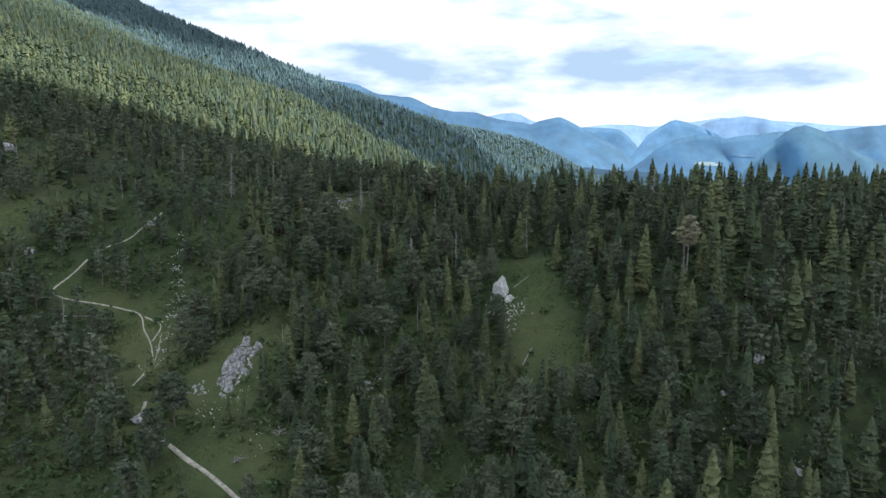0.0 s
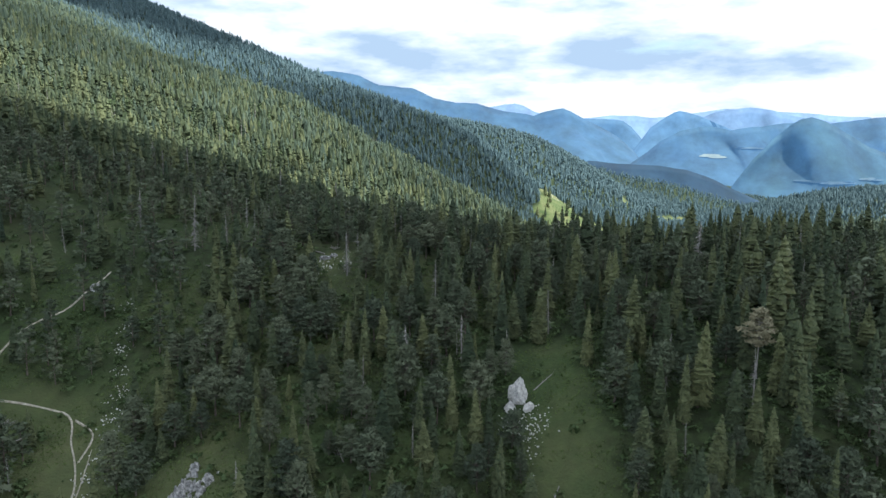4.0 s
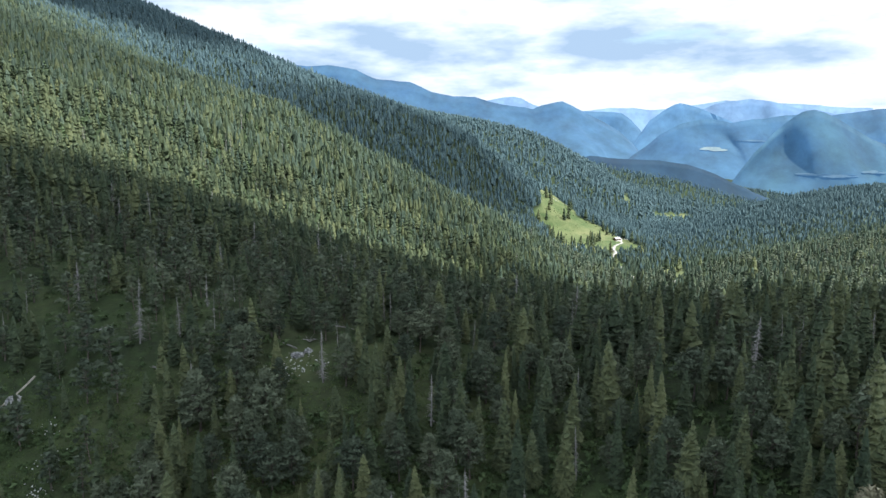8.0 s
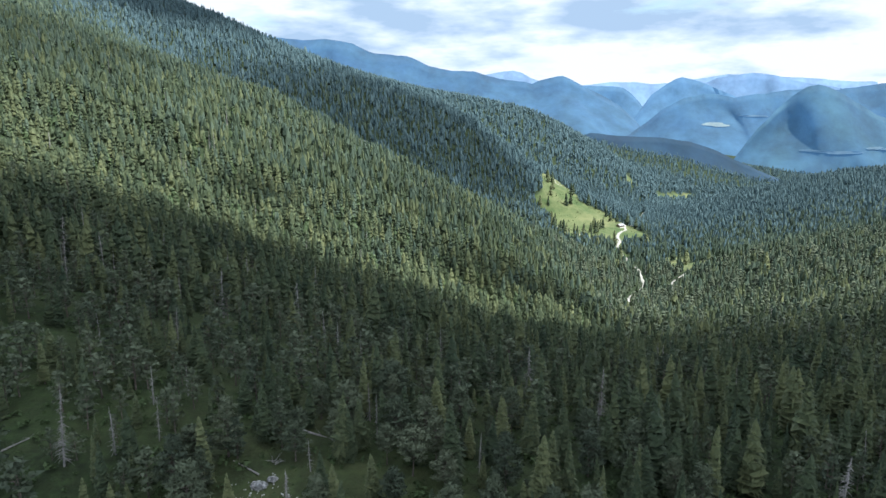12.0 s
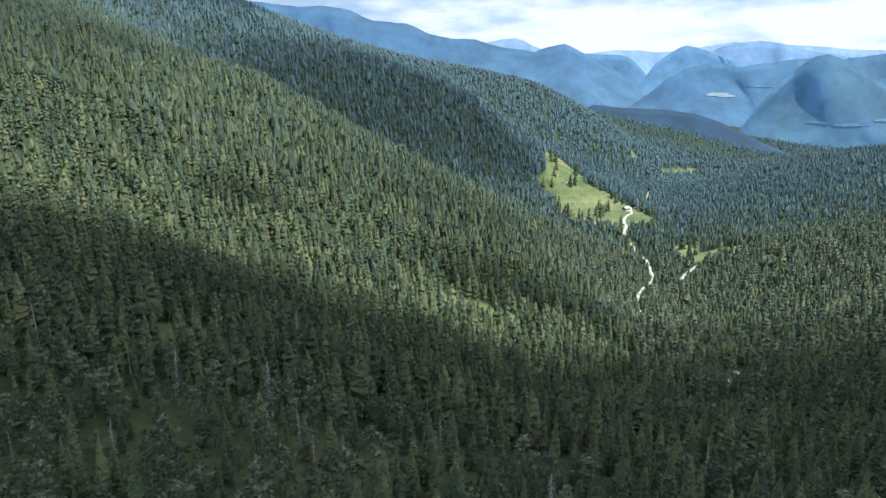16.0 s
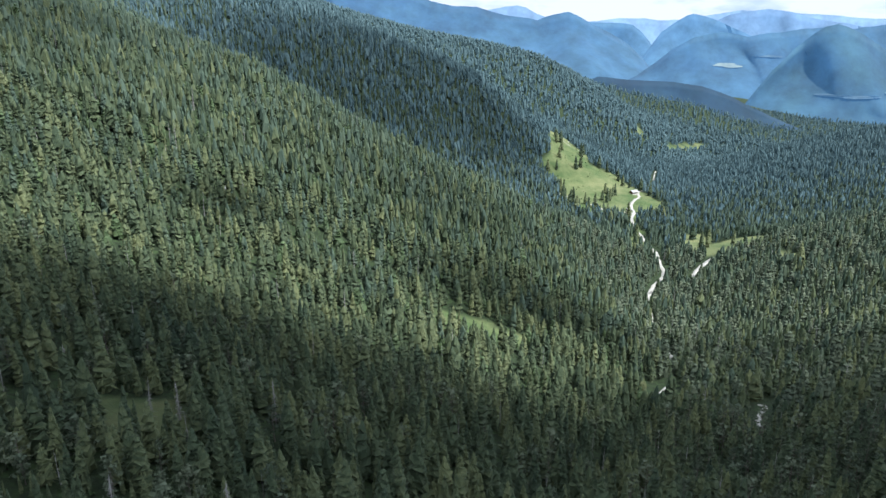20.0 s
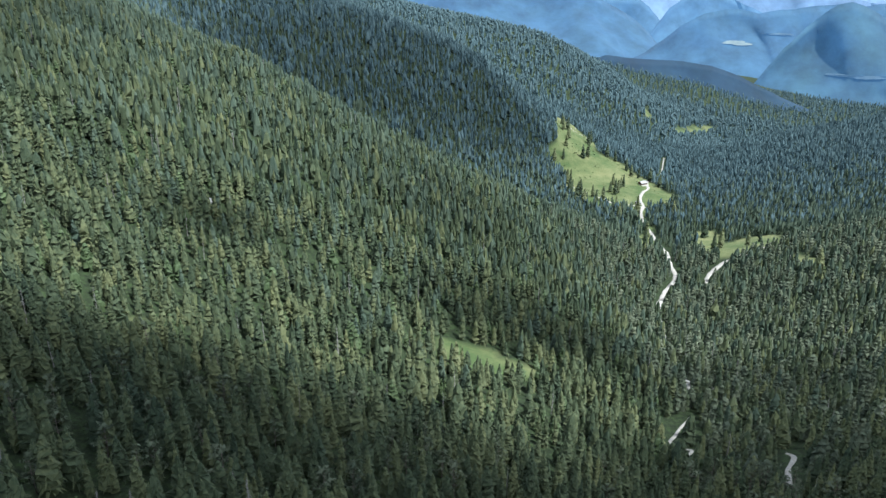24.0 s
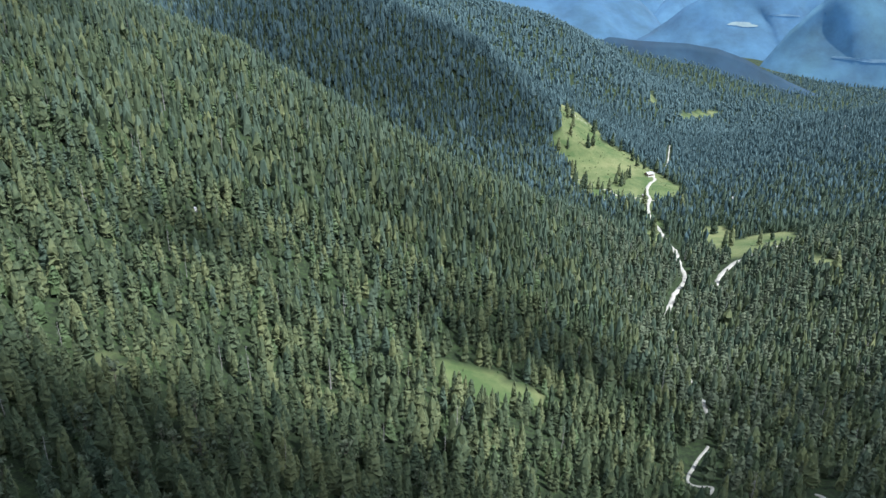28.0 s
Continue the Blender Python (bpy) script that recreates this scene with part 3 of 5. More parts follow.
def spruce_crown(seed, tiers, sides, fringe, radius=0.16, start=0.05, power=0.7, ragged=0.2):
    """Crown of a spruce of height 1 (scaled when placed): ragged tiers of boughs with a fringe of drooping sprays; also
    each point's tone, light at young tips, darkened as painted shade inside.
    """
    rng = np.random.RandomState(seed)
    V, F, S = [], [], []
    side = rng.uniform(0.82, 1.15, 9)

    def reach(u, az):
        b = side[int((az % 6.2832) / 6.2833 * 9)]
        return b * radius * max(0.014, (1.0 - u) ** power) * (0.62 + 0.38 * min(1, u / 0.18))
    levels = start + (0.95 - start) * np.linspace(0, 1, tiers, endpoint=False) ** 0.93
    rings = []
    for i, z in enumerate(levels):
        step = (levels[i + 1] if i + 1 < tiers else 0.97) - z
        for low in (True, False):
            turn = rng.uniform(0, 6.283)
            ring = []
            for q in range(sides):
                az = turn + 6.283 * (q + rng.uniform(-0.28, 0.28)) / sides
                if low:
                    r = 0.94 * reach(z, az) * (1.0 + ragged * rng.uniform(-1.6, 1.0)) * (0.86 if q % 2 else 1.06)
                    zz = z + step * rng.uniform(-0.55, 0.4)
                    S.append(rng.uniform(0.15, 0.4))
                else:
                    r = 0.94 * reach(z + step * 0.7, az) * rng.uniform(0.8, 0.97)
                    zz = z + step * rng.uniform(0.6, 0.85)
                    # recess between tiers darkened: inner shade put into the colour
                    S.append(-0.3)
                ring.append(len(V))
                V.append((math.cos(az) * r, math.sin(az) * r, zz))
            rings.append(ring)
    for lo, hi in zip(rings, rings[1:]):
        for q in range(sides):
            p = (q + 1) % sides
            F += [(lo[q], lo[p], hi[p]), (lo[q], hi[p], hi[q])]
    V.append((0, 0, 1.0)); S.append(0.3)
    F += [(rings[-1][q], rings[-1][(q + 1) % sides], len(V) - 1) for q in range(sides)]
    for k in range(fringe):
        u = start + (0.97 - start) * rng.beta(1.0, 1.35)
        az = rng.uniform(0, 6.283)
        full = reach(u, az)
        ln = full * rng.uniform(0.9, 1.2) + 0.006
        v, f = frond(u + 0.025, az, full * 0.5, ln, rng.uniform(0.25, 0.6), full * rng.uniform(0.05, 0.1) + 0.003)
        o = len(V)
        V += v
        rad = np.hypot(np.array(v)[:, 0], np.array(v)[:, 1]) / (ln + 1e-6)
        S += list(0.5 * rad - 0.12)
        F += [(a + o, c + o, e + o) for a, c, e in f]
    return np.array(V), np.array(F), np.array(S)


def trunk_mesh(r0, top, sides=6, bend=0.0, seed=0):
    rng = np.random.RandomState(seed)
    V, F = [], []
    for k in range(5):
        u = k / 4
        cx, cy = bend * math.sin(u * 2.2) * rng.uniform(0.8, 1.2), bend * 0.6 * math.sin(u * 3.1)
        r = r0 * (1 - 0.86 * u) + (r0 * 0.5 if k == 0 else 0)
        V += [(cx + r * math.cos(6.283 * s / sides), cy + r * math.sin(6.283 * s / sides), top * u - (0.06 if k == 0 else 0)) for s in range(sides)]
    for k in range(4):
        for s in range(sides):
            a, b = k * sides + s, k * sides + (s + 1) % sides
            F += [(a, b, b + sides), (a, b + sides, a + sides)]
    return np.array(V), np.array(F)


def spike(base, tip, r):
    """A thin tapered limb."""
    b, t = Vector(base), Vector(tip)
    d = (t - b).normalized()
    s = d.orthogonal().normalized()
    q = d.cross(s)
    V = [tuple(b + s * r), tuple(b - s * r * 0.5 + q * r * 0.87), tuple(b - s * r * 0.5 - q * r * 0.87), tuple(t)]
    return V, [(0, 1, 3), (1, 2, 3), (2, 0, 3)]


def join_meshes(parts):
    V, F, o = [], [], 0
    for v, f in parts:
        v, f = np.asarray(v, float), np.asarray(f, int)
        V.append(v); F.append(f + o); o += len(v)
    return np.concatenate(V), np.concatenate(F)


def clump(rng, c, r, n, flat=0.55, size=(0.3, 0.5), slim=0.8):
    """A tuft of needles or leaves: many small blades round a point, uneven in outline."""
    V, F = [], []
    for _ in range(n):
        d = rng.normal(size=3); d[2] = abs(d[2]) * flat + 0.1; d /= np.linalg.norm(d) + 1e-9
        p = np.array(c) + d * np.array((1, 1, flat)) * r * rng.uniform(0.4, 1.0)
        a = np.cross(d, rng.normal(size=3)) + d * 0.7; a /= np.linalg.norm(a) + 1e-9
        b = np.cross(d, a); b /= np.linalg.norm(b) + 1e-9
        s = r * rng.uniform(*size)
        o = len(V)
        V += [tuple(p + a * s * 1.15), tuple(p - a * s * 0.6 + b * s * slim), tuple(p - a * s * 0.6 - b * s * slim - d * s * 0.3)]
        F += [(o, o + 1, o + 2)]
    return V, F


def pine_crown(seed, tufts, blades, base=0.25, radius=0.23):
    """Irregular, open crown of an old pine with a rounded top."""
    rng = np.random.RandomState(seed)
    parts, limbs = [], []
    for k in range(tufts):
        u = base + (1 - base) * (k + 0.5) / tufts
        az = 2.4 * k + rng.uniform(-0.5, 0.5)
        r = radius * math.sin(math.pi * min(0.96, 0.22 + 0.78 * (u - base) / (1 - base))) * rng.uniform(0.35, 1.1)
        c = (math.cos(az) * r, math.sin(az) * r, u)
        parts.append(clump(rng, c, radius * rng.uniform(0.3, 0.56), blades, size=(0.2, 0.38) if blades > 30 else (0.3, 0.5), slim=0.42 if blades > 30 else 0.7))
        limbs.append(spike((0, 0, u - r * 0.35), c, 0.008))
    return join_meshes(parts), join_meshes(limbs)


def snag_mesh(seed, branches, length=0.11):
    """A dead, bare trunk with broken stubs of branches."""
    rng = np.random.RandomState(seed)
    parts = [trunk_mesh(0.013, rng.uniform(0.9, 1.0), 5, 0.012, seed)]
    for k in range(branches):
        u = rng.uniform(0.2, 0.95)
        az = rng.uniform(0, 6.283)
        ln = length * (1.05 - u) ** 0.6 * rng.uniform(0.4, 1.2)
        parts.append(spike((0, 0, u), (math.cos(az) * ln, math.sin(az) * ln, u - ln * rng.uniform(0.1, 0.7)), 0.0035))
    return join_meshes(parts)


# stands: every tree's place, drawn on a jittered grid over the valley
def stand(x0, x1, y0, y1, spacing, seed):
    rng = np.random.RandomState(seed)
    xs, ys = np.arange(x0, x1, spacing), np.arange(y0, y1, spacing)
    x, y = np.meshgrid(xs, ys)
    x = (x + rng.uniform(-0.48, 0.48, x.shape) * spacing).ravel()
    y = (y + rng.uniform(-0.48, 0.48, y.shape) * spacing).ravel()
    keep = ~open_ground(x, y) & (np.abs(x) < 0.64 * (y + 30) + 25)
    gap = noise2(x, y, 60, 11) * 0.5 + noise2(x, y, 17, 12) * 0.5
    thin = np.where(y < 270, 0.34 + 0.10 * np.clip((-x - 20) / 60, -0.4, 1), 0.33)
    keep &= (gap > thin) | (rng.rand(len(x)) < 0.25)
    return x[keep], y[keep], rng


def outward(v):
    """Soft needle normals: away from the trunk and a little up."""
    q = np.column_stack([v[:, 0], v[:, 1], np.zeros(len(v))])
    q /= np.maximum(np.hypot(v[:, 0], v[:, 1]), 0.02)[:, None]
    q[:, 2] = 0.5
    return q / np.linalg.norm(q, axis=1)[:, None]


def face_out(v, f):
    """Turn every blade so that its face looks away from the trunk."""
    a, b, c = v[f[:, 0]], v[f[:, 1]], v[f[:, 2]]
    g = np.cross(b - a, c - a)
    q = outward((a + b + c) / 3)
    turn = (g * q).sum(1) < 0
    f = f.copy()
    f[turn] = f[turn][:, ::-1]
    return f


def soft_normals(v, f, k=0.5, lift=0.0, heart=None):
    """Normals between each blade's own and the crown's outward one: from the trunk, or from the heart of a round crown."""
    g = np.cross(v[f[:, 1]] - v[f[:, 0]], v[f[:, 2]] - v[f[:, 0]])
    g /= np.linalg.norm(g, axis=1)[:, None] + 1e-12
    own = np.zeros_like(v)
    for c in range(3):
        np.add.at(own, f[:, c], g)
    own /= np.linalg.norm(own, axis=1)[:, None] + 1e-12
    q = outward(v) if heart is None else (v - np.array((0, 0, heart))) / (np.linalg.norm(v - np.array((0, 0, heart)), axis=1)[:, None] + 1e-6)
    q[:, 2] += lift
    q = own * (1 - k) + q / np.linalg.norm(q, axis=1)[:, None] * k
    return q / (np.linalg.norm(q, axis=1)[:, None] + 1e-12)


def place(name, templates, mats, x, y, h, rng, label, category, wide=1.0, sink=0.15, soft=0.85, lift=0.12, heart=None):
    """Many trees in one mesh: each takes a template, its own height, girth, turn and tint."""
    pick = rng.randint(0, len(templates), len(x))
    z = height(x, y)
    VV, FF, TT, II, NN, SS, o = [], [], [], [], [], [], 0
    for t, (v, f, mi, *tip_tone) in enumerate(templates):
        v = np.asarray(v, float)
        tip_tone = tip_tone[0] if tip_tone else np.zeros(len(v))
        f = face_out(v, np.asarray(f, int))
        s = np.where(pick == t)[0]
        if not len(s):
            continue
        a = rng.uniform(0, 6.283, len(s))
        g = h[s] * wide * rng.uniform(0.75, 1.35, len(s))
        ca, sa = np.cos(a)[:, None], np.sin(a)[:, None]
        lx, ly = rng.normal(0, 0.02, (2, len(s)))
        P = np.empty((len(s), len(v), 3), np.float32)
        up = v[None, :, 2] * h[s][:, None]
        P[:, :, 0] = x[s][:, None] + (v[None, :, 0] * ca - v[None, :, 1] * sa) * g[:, None] + up * lx[:, None]
        P[:, :, 1] = y[s][:, None] + (v[None, :, 0] * sa + v[None, :, 1] * ca) * g[:, None] + up * ly[:, None]
        P[:, :, 2] = z[s][:, None] + up - sink
        VV.append(P.reshape(-1, 3))
        FF.append((f[None] + (np.arange(len(s)) * len(v))[:, None, None]).reshape(-1, 3) + o)
        II.append(np.tile(mi, len(s)))
        q = soft_normals(v, f, soft, lift, heart)
        SS.append(np.tile(tip_tone, len(s)))
        NN.append(np.stack([q[None, :, 0] * ca - q[None, :, 1] * sa, q[None, :, 0] * sa + q[None, :, 1] * ca, np.broadcast_to(q[None, :, 2], (len(s), len(v)))], -1).reshape(-1, 3))
        TT.append(np.repeat(np.clip(0.6 * rng.rand(len(s)) + 0.7 * noise2(x[s], y[s], 38, 71) - 0.15, 0, 0.999), len(v)))
        o += len(s) * len(v)
    ob = mesh_object(name, np.concatenate(VV), np.concatenate(FF), mats, np.concatenate(II), tint=np.concatenate(TT), normals=np.concatenate(NN), shoot_shade=np.concatenate(SS))
    return tagged(ob, label, category, kind="stuff")


def with_trunk(crown, trunk):
    v, f = join_meshes([crown[:2], trunk])
    tip_tone = np.zeros(len(v))
    if len(crown) > 2:
        tip_tone[:len(crown[2])] = crown[2]
    return v, f, np.array([0] * len(crown[1]) + [1] * len(trunk[1])), tip_tone


def tree_heights(rng, n, lo=9.0, hi=19.0):
    return lo + (hi - lo) * rng.beta(1.7, 1.7, n)


SPRUCE_NEAR = [with_trunk(spruce_crown(20 + k, 13, 7, 150, radius=(0.15, 0.185, 0.13, 0.165, 0.2)[k], power=(0.7, 0.62, 0.75, 0.68, 0.8)[k]), trunk_mesh(0.012, 0.5, 3)) for k in range(5)]


def bare(crown):
    return crown[0], crown[1], np.zeros(len(crown[1]), int), crown[2]


SPRUCE_LEE = [bare(spruce_crown(30 + k, 7, 7, 90, ragged=0.16, radius=(0.19, 0.225, 0.17, 0.205, 0.18)[k], power=(0.6, 0.68, 0.55, 0.72, 0.64)[k])) for k in range(5)]
SPRUCE_MID = [bare(spruce_crown(40 + k, 5, 6, 60, ragged=0.14, radius=(0.215, 0.25, 0.19, 0.23, 0.2)[k], power=(0.58, 0.66, 0.52, 0.7, 0.62)[k])) for k in range(5)]
SPRUCE_BACK = [bare(spruce_crown(50 + k, 2, 5, 9, ragged=0.12, radius=(0.22, 0.255, 0.19, 0.23)[k], power=0.6)) for k in range(4)]
SPRUCE_FAR = [bare(spruce_crown(60 + k, 1, 4, 3, radius=(0.2, 0.24, 0.18)[k], power=0.62)) for k in range(3)]
SPRUCE_LAST = [bare(spruce_crown(70 + k, 1, 4, 0, radius=0.18, power=0.65)) for k in range(2)]


def pine_template(seed, tufts, blades):
    (cv, cf), (lv, lf) = pine_crown(seed, tufts, blades)
    tv, tf = trunk_mesh(0.014, 0.92, 5, 0.02, seed)
    v, f = join_meshes([(cv, cf), (lv, lf), (tv, tf)])
    return v, f, np.array([0] * len(cf) + [1] * (len(lf) + len(tf)))


PINE_LEE = [pine_template(85 + k, 15, 9) for k in range(3)]
PINE_NEAR = [pine_template(80 + k, 17, 13) for k in range(3)]
SNAG_FAR = [(*snag_mesh(90 + k, 26), np.zeros(len(snag_mesh(90 + k, 26)[1]), int)) for k in range(3)]


# trees that stand out one by one on the knoll
def single_tree(name, crown_mesh, crown_mat, trunk, trunk_mat, soft=(0.5, 0.2)):
    root = new(name)
    v, f = np.asarray(crown_mesh[0], float), np.asarray(crown_mesh[1], int)
    f = face_out(v, f)
    mesh_object("crown", v, f, [crown_mat], parent=root, normals=soft_normals(v, f, *soft), shoot_shade=crown_mesh[2] if len(crown_mesh) > 2 else None, lone=True)
    mesh_object("trunk", *trunk, [trunk_mat], smooth=True, parent=root)
    return root


def tree_pose(x, y, h, rng, girth=1.0):
    m = Matrix.Translation((x, y, float(height(x, y)) - 0.15)) @ Euler((rng.normal(0, 0.025), rng.normal(0, 0.025), rng.uniform(0, 6.283))).to_matrix().to_4x4()
    return m, (h * girth, h * girth, h)


def put_singles(masters, x, y, h, rng, label, category, group):
    for k in range(len(x)):
        src = masters[rng.randint(len(masters))]
        m, sc = tree_pose(x[k], y[k], h[k], rng, rng.uniform(0.85, 1.25))
        ob = copy_thing(src, m)
        ob.matrix_basis = m
        ob.scale = sc
        size = "tall" if h[k] > 14 else "medium-sized" if h[k] > 10.5 else "small"
        tagged(ob, label.format(size), category, group)
    for src in masters:
        for o in (*src.children_recursive, src):
            bpy.data.objects.remove(o)


nx_, ny_, rng_ = stand(-260, 300, 88, 310, 4.7, 1)
kind = rng_.rand(len(nx_))
pine_share = 0.24 + 0.3 * np.clip((40 - nx_) / 90, 0, 1)
is_snag = kind > 0.962
is_pine = kind < pine_share
is_spruce = ~(is_snag | is_pine)
near_h = np.where(is_pine, tree_heights(rng_, len(nx_), 5, 11.5), tree_heights(rng_, len(nx_), 5, 15) * (1 + 0.12 * np.clip(nx_ / 60, -1, 1)))
corridor = np.hypot(nx_ / 0.75, ny_ - 160)


def nearest(mask, n):
    idx = np.where(mask)[0]
    pick = np.zeros(len(mask), bool)
    pick[idx[np.argsort(corridor[idx])[:n]]] = True
    return pick


one_spruce, one_pine, one_snag = nearest(is_spruce, 300), nearest(is_pine, 220), nearest(is_snag, 70)
spruces = [single_tree("spruce_tree", spruce_crown(100 + k, 18, 9, 480, radius=(0.145, 0.18, 0.125, 0.16, 0.195)[k], power=(0.72, 0.62, 0.78, 0.68, 0.82)[k], ragged=0.28), M_SPRUCE, trunk_mesh(0.012, 0.9, 6, 0.004, k), M_BARK) for k in range(5)]
put_singles(spruces, nx_[one_spruce], ny_[one_spruce], near_h[one_spruce], rng_, "{} dark green spruce with drooping branches on the grassy knoll", "spruce tree", "spruces on the knoll")
pines = []
for k in range(4):
    crown_part, limb_part = pine_crown(120 + k, 48, 44, (0.2, 0.12, 0.4, 0.26)[k], (0.24, 0.21, 0.26, 0.23)[k])
    pines.append(single_tree("pine_tree", crown_part, M_PINE, join_meshes([trunk_mesh(0.015, 0.93, 6, 0.025, k), limb_part]), M_BARK, (0.6, 0.1, 0.5)))
put_singles(pines, nx_[one_pine], ny_[one_pine], near_h[one_pine], rng_, "{} grey-green pine with an open rounded crown", "pine tree", "pines on the knoll")


def dead_master(k, twigs=110, reach=0.15):
    """A grey dead spruce that keeps its fine twigs."""
    root = new("dead_tree")
    mesh_object("trunk", *trunk_mesh(0.012, 1.0, 6, 0.01, k), [M_DEAD], smooth=True, parent=root)
    rng = np.random.RandomState(k + 300)
    spikes = []
    for _ in range(twigs):
        u, az = rng.uniform(0.1, 0.97), rng.uniform(0, 6.283)
        ln = reach * (1.03 - u) ** 0.75 * rng.uniform(0.4, 1.1)
        spikes.append(spike((0, 0, u), (math.cos(az) * ln, math.sin(az) * ln, u - ln * rng.uniform(0.1, 0.8)), 0.0042))
    tagged(mesh_object("twig_crown", *join_meshes(spikes), [M_DEAD], parent=root), kind="stuff")
    return root


put_singles([dead_master(k) for k in range(4)], nx_[one_snag], ny_[one_snag], near_h[one_snag] * 0.85, rng_, "{} bare grey dead tree with broken branches", "dead tree", "dead trees on the knoll")

# the rest of the woods, tree beside tree
rest = is_spruce & ~one_spruce
place("forest_spruces", SPRUCE_NEAR, [M_SPRUCE, M_BARK], nx_[rest], ny_[rest], near_h[rest], rng_, "dense dark green spruces of mixed height on the knoll", "forest")
rest = is_pine & ~one_pine
place("forest_pines", PINE_NEAR, [M_PINE, M_BARK], nx_[rest], ny_[rest], near_h[rest], rng_, "open-crowned grey-green pines among the spruces", "forest", soft=0.6, heart=0.5)
rest = is_snag & ~one_snag
place("forest_snags", SNAG_FAR, [M_DEAD], nx_[rest], ny_[rest], near_h[rest], rng_, "bare grey dead spruces scattered in the woods", "forest")

lx_, ly_, rng_ = stand(-330, 360, 310, 450, 5.0, 5)
k1 = rng_.rand(len(lx_))
s1 = k1 > 0.98
p1 = k1 < 0.1 + 0.3 * (lx_ > 90)
e1 = ~(s1 | p1)
place("forest_lee", SPRUCE_LEE, [M_SPRUCE], lx_[e1], ly_[e1], tree_heights(rng_, e1.sum(), 8, 18), rng_, "dense shaded spruces on the lee slope", "forest")
place("forest_pines", PINE_LEE, [M_PINE, M_BARK], lx_[p1], ly_[p1], tree_heights(rng_, p1.sum(), 8, 14), rng_, "scattered pines on the lee slope", "forest", soft=0.6, heart=0.5)
place("forest_snags", SNAG_FAR, [M_DEAD], lx_[s1], ly_[s1], tree_heights(rng_, s1.sum(), 9, 16), rng_, "bare grey dead spruces on the lee slope", "forest")

# woods of the middle distance
ROUND = [bare(spruce_crown(150 + k, 4, 6, 55, radius=(0.26, 0.3, 0.23, 0.28)[k], start=(0.1, 0.18, 0.12, 0.08)[k], power=(0.44, 0.4, 0.5, 0.46)[k], ragged=0.3)) for k in range(4)]
SHRUB = [(*[np.array(q) for q in clump(np.random.RandomState(170 + k), (0, 0, 0.2), 0.6, 18, 0.8, (0.2, 0.38))], np.zeros(18, int)) for k in range(4)]


def uneven(h, x, y):
    """Stands of older and younger trees."""
    return h * (0.6 + 0.5 * noise2(x, y, 45, 21) + 0.3 * noise2(x, y, 14, 22))


mx_, my_, rng_ = stand(-560, 620, 450, 610, 5.1, 2)
hx_, hy_, rng_ = stand(-560, 620, 610, 900, 4.6, 7)
mx_, my_ = np.append(mx_, hx_), np.append(my_, hy_)
k2 = rng_.rand(len(mx_))
s2 = k2 > 0.985
b2 = k2 < 0.05 + 0.12 * (noise2(mx_, my_, 50, 31) > 0.6) + 0.3 * (mx_ > 115) * (my_ < 900)
e2 = ~(s2 | b2)
slope_h = uneven(tree_heights(rng_, len(mx_), 7.5, 15.5), mx_, my_)
# share of needles with painted haze, growing with distance
hazed = rng_.rand(len(mx_)) < 0.85 * np.clip((my_ - 470) / 430, 0, 1)
for front in (True, False):
    for blue in (True, False):
        m_ = e2 & ((my_ < 610) == front) & (hazed == blue)
        place("forest_slope", SPRUCE_MID if front else SPRUCE_BACK, [M_SPRUCE_HAZED if blue else M_SPRUCE], mx_[m_], my_[m_], slope_h[m_], rng_, "slope spruces tinted bluer with painted haze" if blue else "sunlit spruce forest on the mountain slope", "forest", soft=0.8 if front else 0.95, lift=0.2 if front else 0.6)
valley = b2 & (mx_ > 115)
b2 &= ~valley
place("forest_broadleaf", ROUND, [M_LEAF], mx_[b2], my_[b2], tree_heights(rng_, b2.sum(), 5, 12), rng_, "light green broadleaf trees among the spruces", "forest", soft=0.7, lift=0.3)
place("forest_valley", ROUND, [M_PINE], mx_[valley], my_[valley], tree_heights(rng_, valley.sum(), 8, 14), rng_, "dark rounded trees on the valley floor", "forest", soft=0.7, lift=0.3)
place("forest_snags", SNAG_FAR, [M_DEAD], mx_[s2], my_[s2], tree_heights(rng_, s2.sum(), 10, 17), rng_, "pale dead trees standing in the slope forest", "forest")

# shrubs and young growth between the trees
rng_ = np.random.RandomState(8)
ux_, uy_ = np.append(rng_.uniform(-190, 200, 14000), rng_.uniform(-110, 70, 11000)), np.append(rng_.uniform(90, 290, 14000), rng_.uniform(95, 200, 11000))
ok = (np.abs(ux_) < 0.64 * (uy_ + 30) + 10) & (line_distance(ux_, uy_, TRAIL) > 1.2) & (rng_.rand(25000) < 0.25 + 0.9 * noise2(ux_, uy_, 14, 61)) & (~open_ground(ux_, uy_) | (rng_.rand(25000) < 0.1))
ux_, uy_ = ux_[ok], uy_[ok]
place("undergrowth", SHRUB, [M_SHRUB], ux_, uy_, 0.3 + 2.2 * rng_.rand(len(ux_)) ** 2.0, rng_, "low green shrubs and young growth on the knoll", "shrubs", sink=0.05, lift=1.6, heart=0.0)
vx_, vy_, rng_ = stand(-300, 330, 300, 620, 8.0, 9)
place("undergrowth", SHRUB, [M_SHRUB], vx_, vy_, rng_.uniform(0.6, 2.0, len(vx_)), rng_, "low green shrubs beneath the slope forest", "shrubs", sink=0.05, lift=1.6, heart=0.0)

